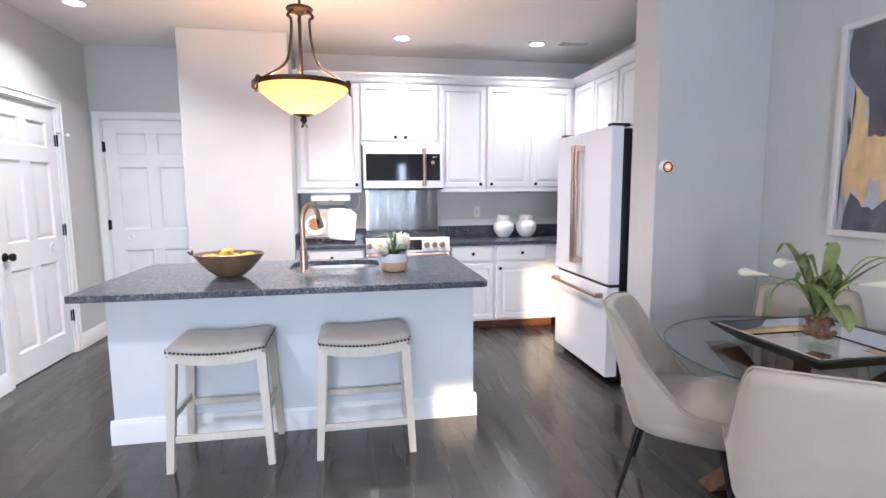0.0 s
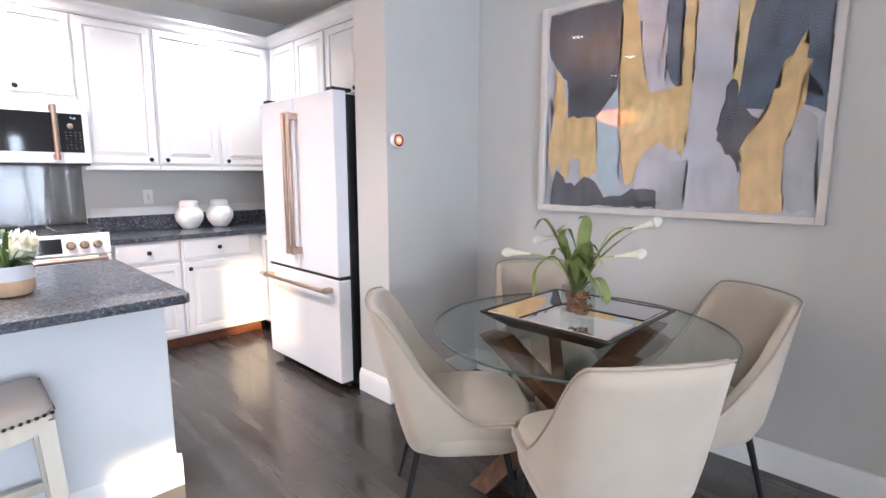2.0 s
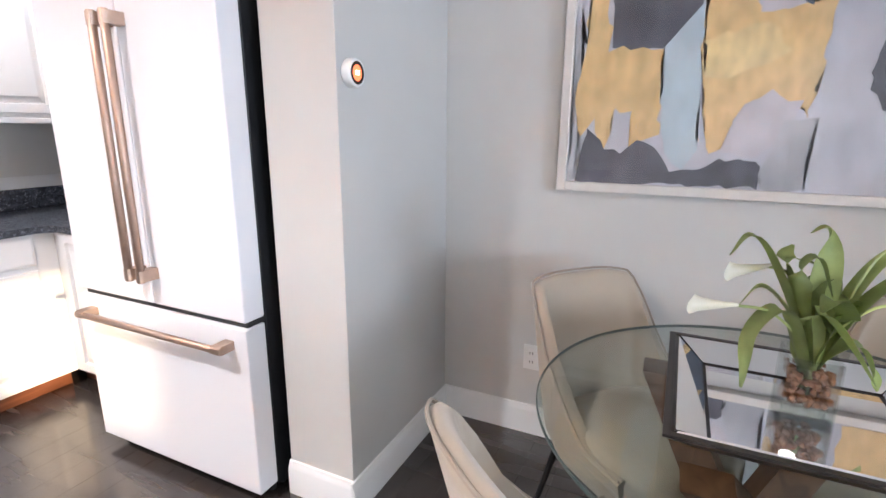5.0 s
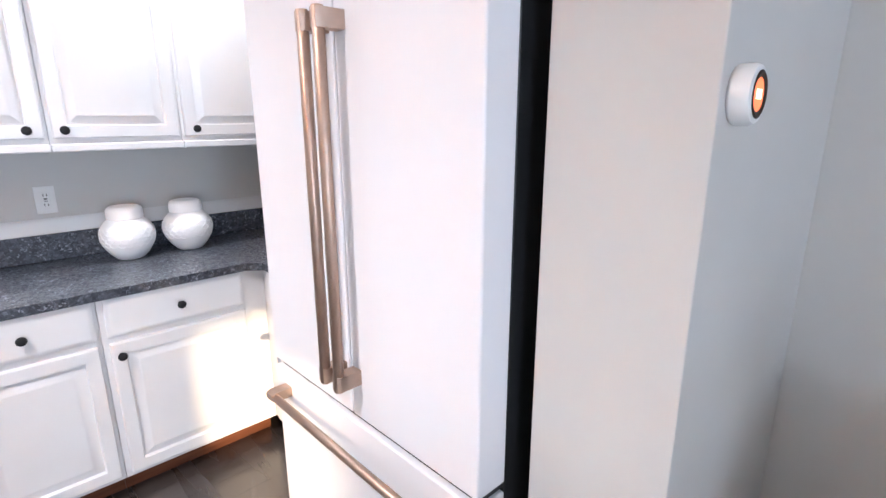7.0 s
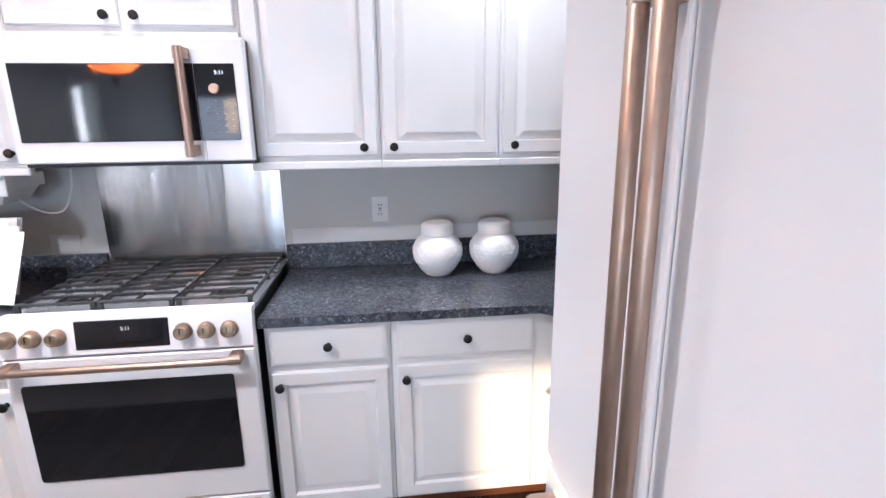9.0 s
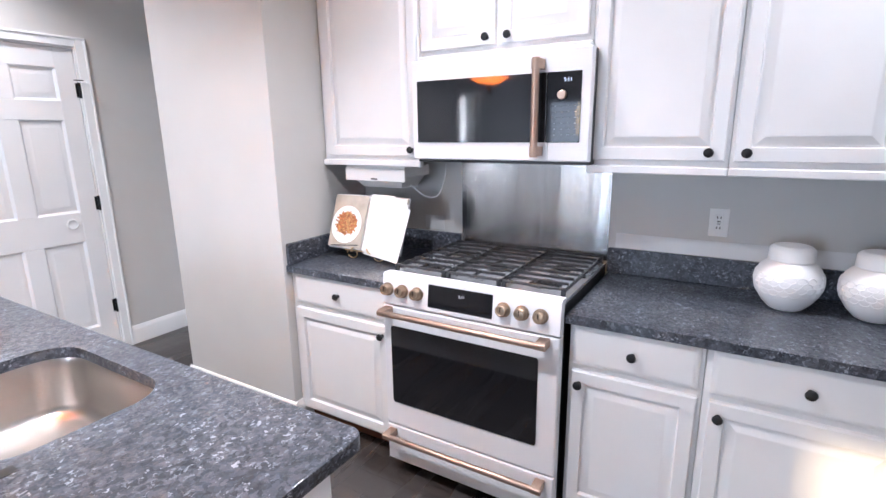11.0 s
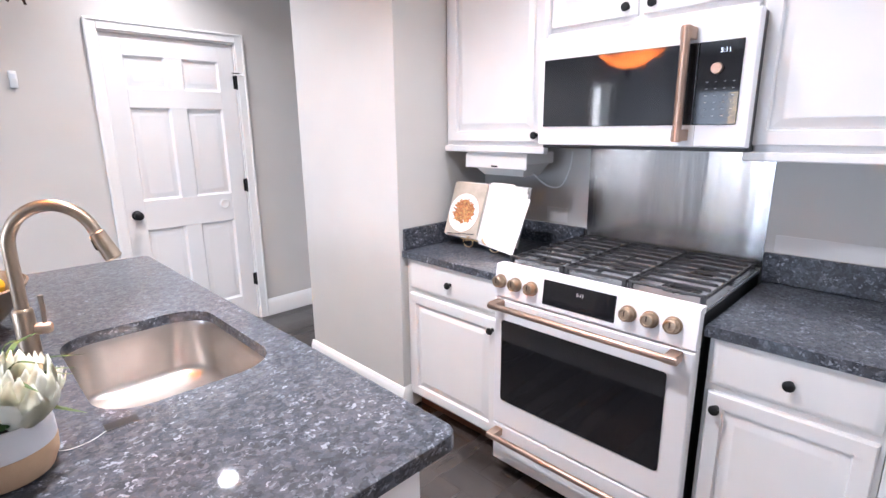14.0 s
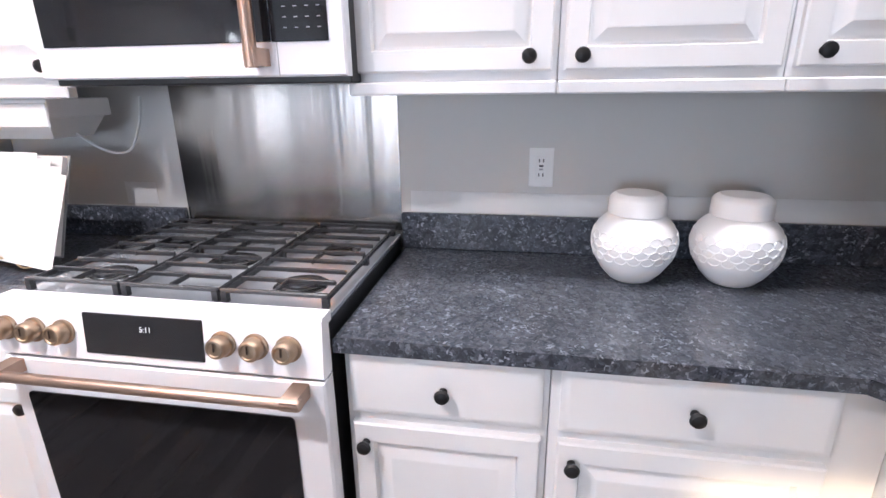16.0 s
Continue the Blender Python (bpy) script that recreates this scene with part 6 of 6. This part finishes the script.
# cookbook on a wire stand
stand = thing("book_stand", pose(-0.255, 4.93, COUNTER), "gilt wire scroll book stand on the worktop", "book stand")
for sx in (-1, 1):
    ring = [(sx * 0.085 + 0.032 * math.cos(radians(a)), -0.005, 0.028 + 0.0245 * math.sin(radians(a))) for a in range(-150, 200, 14)]
    part("scroll", tube(bmesh.new(), ring, 0.0032, 8), GOLD, stand)
    part("strut", tube(bmesh.new(), [(sx * 0.06, 0.0, 0.045), (sx * 0.05, 0.03, 0.12), (sx * 0.02, 0.08, 0.235)], 0.0032, 8), GOLD, stand)
    part("front_hook", tube(bmesh.new(), curve([(sx * 0.06, 0.0, 0.045), (sx * 0.06, -0.045, 0.047), (sx * 0.05, -0.05, 0.062), (sx * 0.045, -0.046, 0.072)], 6), 0.0034, 8), GOLD, stand)
part("ledge", tube(bmesh.new(), [(-0.12, -0.02, 0.046), (0.12, -0.02, 0.046)], 0.0032, 8), GOLD, stand)
part("back_leg", tube(bmesh.new(), [(0, 0.075, 0.23), (0, 0.13, 0.1), (0, 0.17, 0.0035)], 0.0032, 8), GOLD, stand)
part("crest", lathe(bmesh.new(), [(0, 0.285), (0.006, 0.292), (0.009, 0.302), (0.004, 0.314), (0, 0.322)], 12, 0.0, 0.094), GOLD, stand)
book = thing("open_cookbook", pose(-0.255, 4.905, COUNTER + 0.054, -20, 0, 0), "open cookbook with a pasta photograph, propped up", "book")
for sx, w in ((-1, 0.225), (1, 0.225)):
    bm = bmesh.new()
    rows = []
    for i in range(9):
        t = i / 8
        x = sx * w * t
        lift = -0.018 * math.sin(math.pi * min(1, t * 1.15)) * 0.6
        rows.append([bm.verts.new((x, lift - 0.004 * t, 0.0)), bm.verts.new((x, lift - 0.004 * t, 0.28)), bm.verts.new((x, 0.012, 0.28)), bm.verts.new((x, 0.012, 0.0))])
    for a, b in zip(rows, rows[1:]):
        for k in range(4):
            bm.faces.new((a[k], a[(k + 1) % 4], b[(k + 1) % 4], b[k]))
    bm.faces.new(rows[0]), bm.faces.new(rows[-1][::-1])
    part("page_block", bm, PAPER, book, "white page block")
    part("cover", boxed(min(0, sx * (w + 0.006)), max(0, sx * (w + 0.006)), 0.0125, 0.0155, -0.004, 0.286), GREYPRINT, book)
for k, (y, turn, fan) in enumerate(((-0.0192, 1.5, 1.0), (-0.0140, 3.0, 2.5), (-0.008, 4.5, 4.5), (-0.002, 6.0, 6.5))):
    part("loose_page", boxed(0.012, (0.158, 0.200, 0.232, 0.246)[k], y - 0.0007, y, 0.003 - 0.006 * k, 0.288 - 0.012 * k), PAPER, book, at=pose(0, 0, 0, 0, fan, -turn))
part("photo_ground", boxed(-0.222, -0.004, -0.0162, -0.0158, 0.004, 0.276), material("photo_edge", (0.44, 0.385, 0.32), 0.7, vary=0.2, scale=12), book, "beige photograph ground")
dish = part("plate_photo", lathe(bmesh.new(), [(0, 0), (0.098, 0), (0.098, 0.0006), (0.076, 0.0009), (0.07, 0.0006), (0, 0.0006)], 40, m=pose(-0.122, -0.0166, 0.122, 90)), DISH, book, "photograph of a white plate")
rnd = random.Random(12)
for mat in (PASTA, material("printed_sauce", (0.46, 0.17, 0.06), 0.6, vary=0.5, scale=120), material("printed_crust", (0.50, 0.27, 0.10), 0.6, vary=0.4, scale=120)):
    bm = bmesh.new()
    for k in range(75):
        a, r = rnd.uniform(0, 6.28), 0.062 * math.sqrt(rnd.random())
        box(bm, -0.015, 0.015, -0.0005, 0.0005, -0.0036, 0.0036)
        bmesh.ops.transform(bm, matrix=pose(-0.120 + r * math.cos(a), -0.0180 - 0.0003 * (k % 6), 0.128 + 0.9 * r * math.sin(a), 0, rnd.gauss(10, 40), 0), verts=bm.verts[-8:])
    part("pasta_photo", bm, mat, dish, "photograph of orange-brown pasta")
part("cutlery_photo", boxed(-0.2, -0.02, -0.0172, -0.0164, 0.019, 0.024, 0.001), DIMPRINT, dish, at=pose(0, 0, 0.002, 0, -5, 0))
bar = mesh_of("text_line", boxed(-0.05, 0.05, -0.0002, 0.0002, -0.0007, 0.0007), material("faint_print", (0.62, 0.61, 0.60), 0.8, vary=0.05, scale=30))
for k in range(15):
    part("text_line", bar, None, book, at=pose(0.088, -0.0225, 0.235 - 0.011 * k, 0, 1, -1.5))

unit = thing("under_cabinet_unit", pose(-0.23, 5.10, 1.358), "white under-cabinet appliance with a hanging cable", "appliance")
part("case", boxed(-0.185, 0.185, -0.10, 0.12, -0.055, -0.0006, 0.006, 2), PLASTIC, unit)
part("flap", boxed(-0.188, 0.188, -0.108, -0.101, -0.078, -0.012, 0.003), PLASTIC, unit)
bm = bmesh.new()
q = [(-0.165, -0.09, -0.056), (0.165, -0.09, -0.056), (0.165, 0.11, -0.056), (-0.165, 0.11, -0.056), (-0.12, -0.04, -0.115), (0.12, -0.04, -0.115), (0.12, 0.10, -0.115), (-0.12, 0.10, -0.115)]
v = [bm.verts.new(p) for p in q]
for f in ((0, 1, 2, 3), (4, 5, 6, 7), (0, 1, 5, 4), (1, 2, 6, 5), (2, 3, 7, 6), (3, 0, 4, 7)):
    bm.faces.new([v[i] for i in f])
part("lower_case", bm, PLASTIC, unit)
part("latch", boxed(-0.02, 0.02, -0.1095, -0.108, -0.07, -0.063), BLACK, unit)
part("cable", tube(bmesh.new(), curve([(0.12, 0.03, -0.10), (0.19, 0.06, -0.16), (0.25, 0.09, -0.16), (0.275, 0.12, -0.08), (0.27, 0.15, -0.001)], 10), 0.004, 8), PLASTIC, unit, "white hanging cable")

# ---- floor boards, last ----
BOARD = 0.127
rnd = random.Random(77)
lengths = (0.9, 1.2, 1.5, 1.8)
meshes = {}


def board_mesh(ln):
    if ln not in meshes:
        bm = bmesh.new()
        top = [(x, y) for x, y in ((-ln / 2 + 0.0007, -BOARD / 2 + 0.0007), (ln / 2 - 0.0007, -BOARD / 2 + 0.0007), (ln / 2 - 0.0007, BOARD / 2 - 0.0007), (-ln / 2 + 0.0007, BOARD / 2 - 0.0007))]
        low = [(-ln / 2 + 0.0002, -BOARD / 2 + 0.0002), (ln / 2 - 0.0002, -BOARD / 2 + 0.0002), (ln / 2 - 0.0002, BOARD / 2 - 0.0002), (-ln / 2 + 0.0002, BOARD / 2 - 0.0002)]
        rings = [[bm.verts.new((*p, z)) for p in pts] for pts, z in ((low, -0.0155), (low, -0.0007), (top, 0.0))]
        for a, b in zip(rings, rings[1:]):
            for k in range(4):
                bm.faces.new((a[k], a[(k + 1) % 4], b[(k + 1) % 4], b[k]))
        bm.faces.new(rings[-1])
        meshes[ln] = mesh_of("plank", bm, PLANK, 20)
    return meshes[ln]


far_v, far_f = [], []
y = BACK - BOARD / 2
count = 0
while y > REAR - 0.1:
    x, first_board = LEFT - 0.1, True
    while x < RIGHT + 0.099:
        ln = rnd.choice((0.35, 0.6, 0.85, 1.1, 1.4)) if first_board else rnd.choice(lengths)
        if x + ln > RIGHT - 0.25:
            ln = RIGHT + 0.1 - x
        ln, first_board = round(ln, 3), False
        if y > 0.3 and count < 300:
            part("plank", board_mesh(ln), None, floor, at=pose(x + ln / 2, y, rnd.uniform(-0.0005, 0.0)))
            count += 1
        else:
            n = len(far_v)
            x0, x1, y0, y1 = x + 0.001, x + ln - 0.001, y - BOARD / 2 + 0.001, y + BOARD / 2 - 0.001
            far_v += [(x0, y0, 0), (x1, y0, 0), (x1, y1, 0), (x0, y1, 0)]
            far_f.append((n, n + 1, n + 2, n + 3))
        x += ln
    y -= BOARD
me = bpy.data.meshes.new("far_planks")
me.from_pydata(far_v, [], far_f)
me.materials.append(PLANK)
tagged(part("far_planks", me, None, floor), kind="stuff")
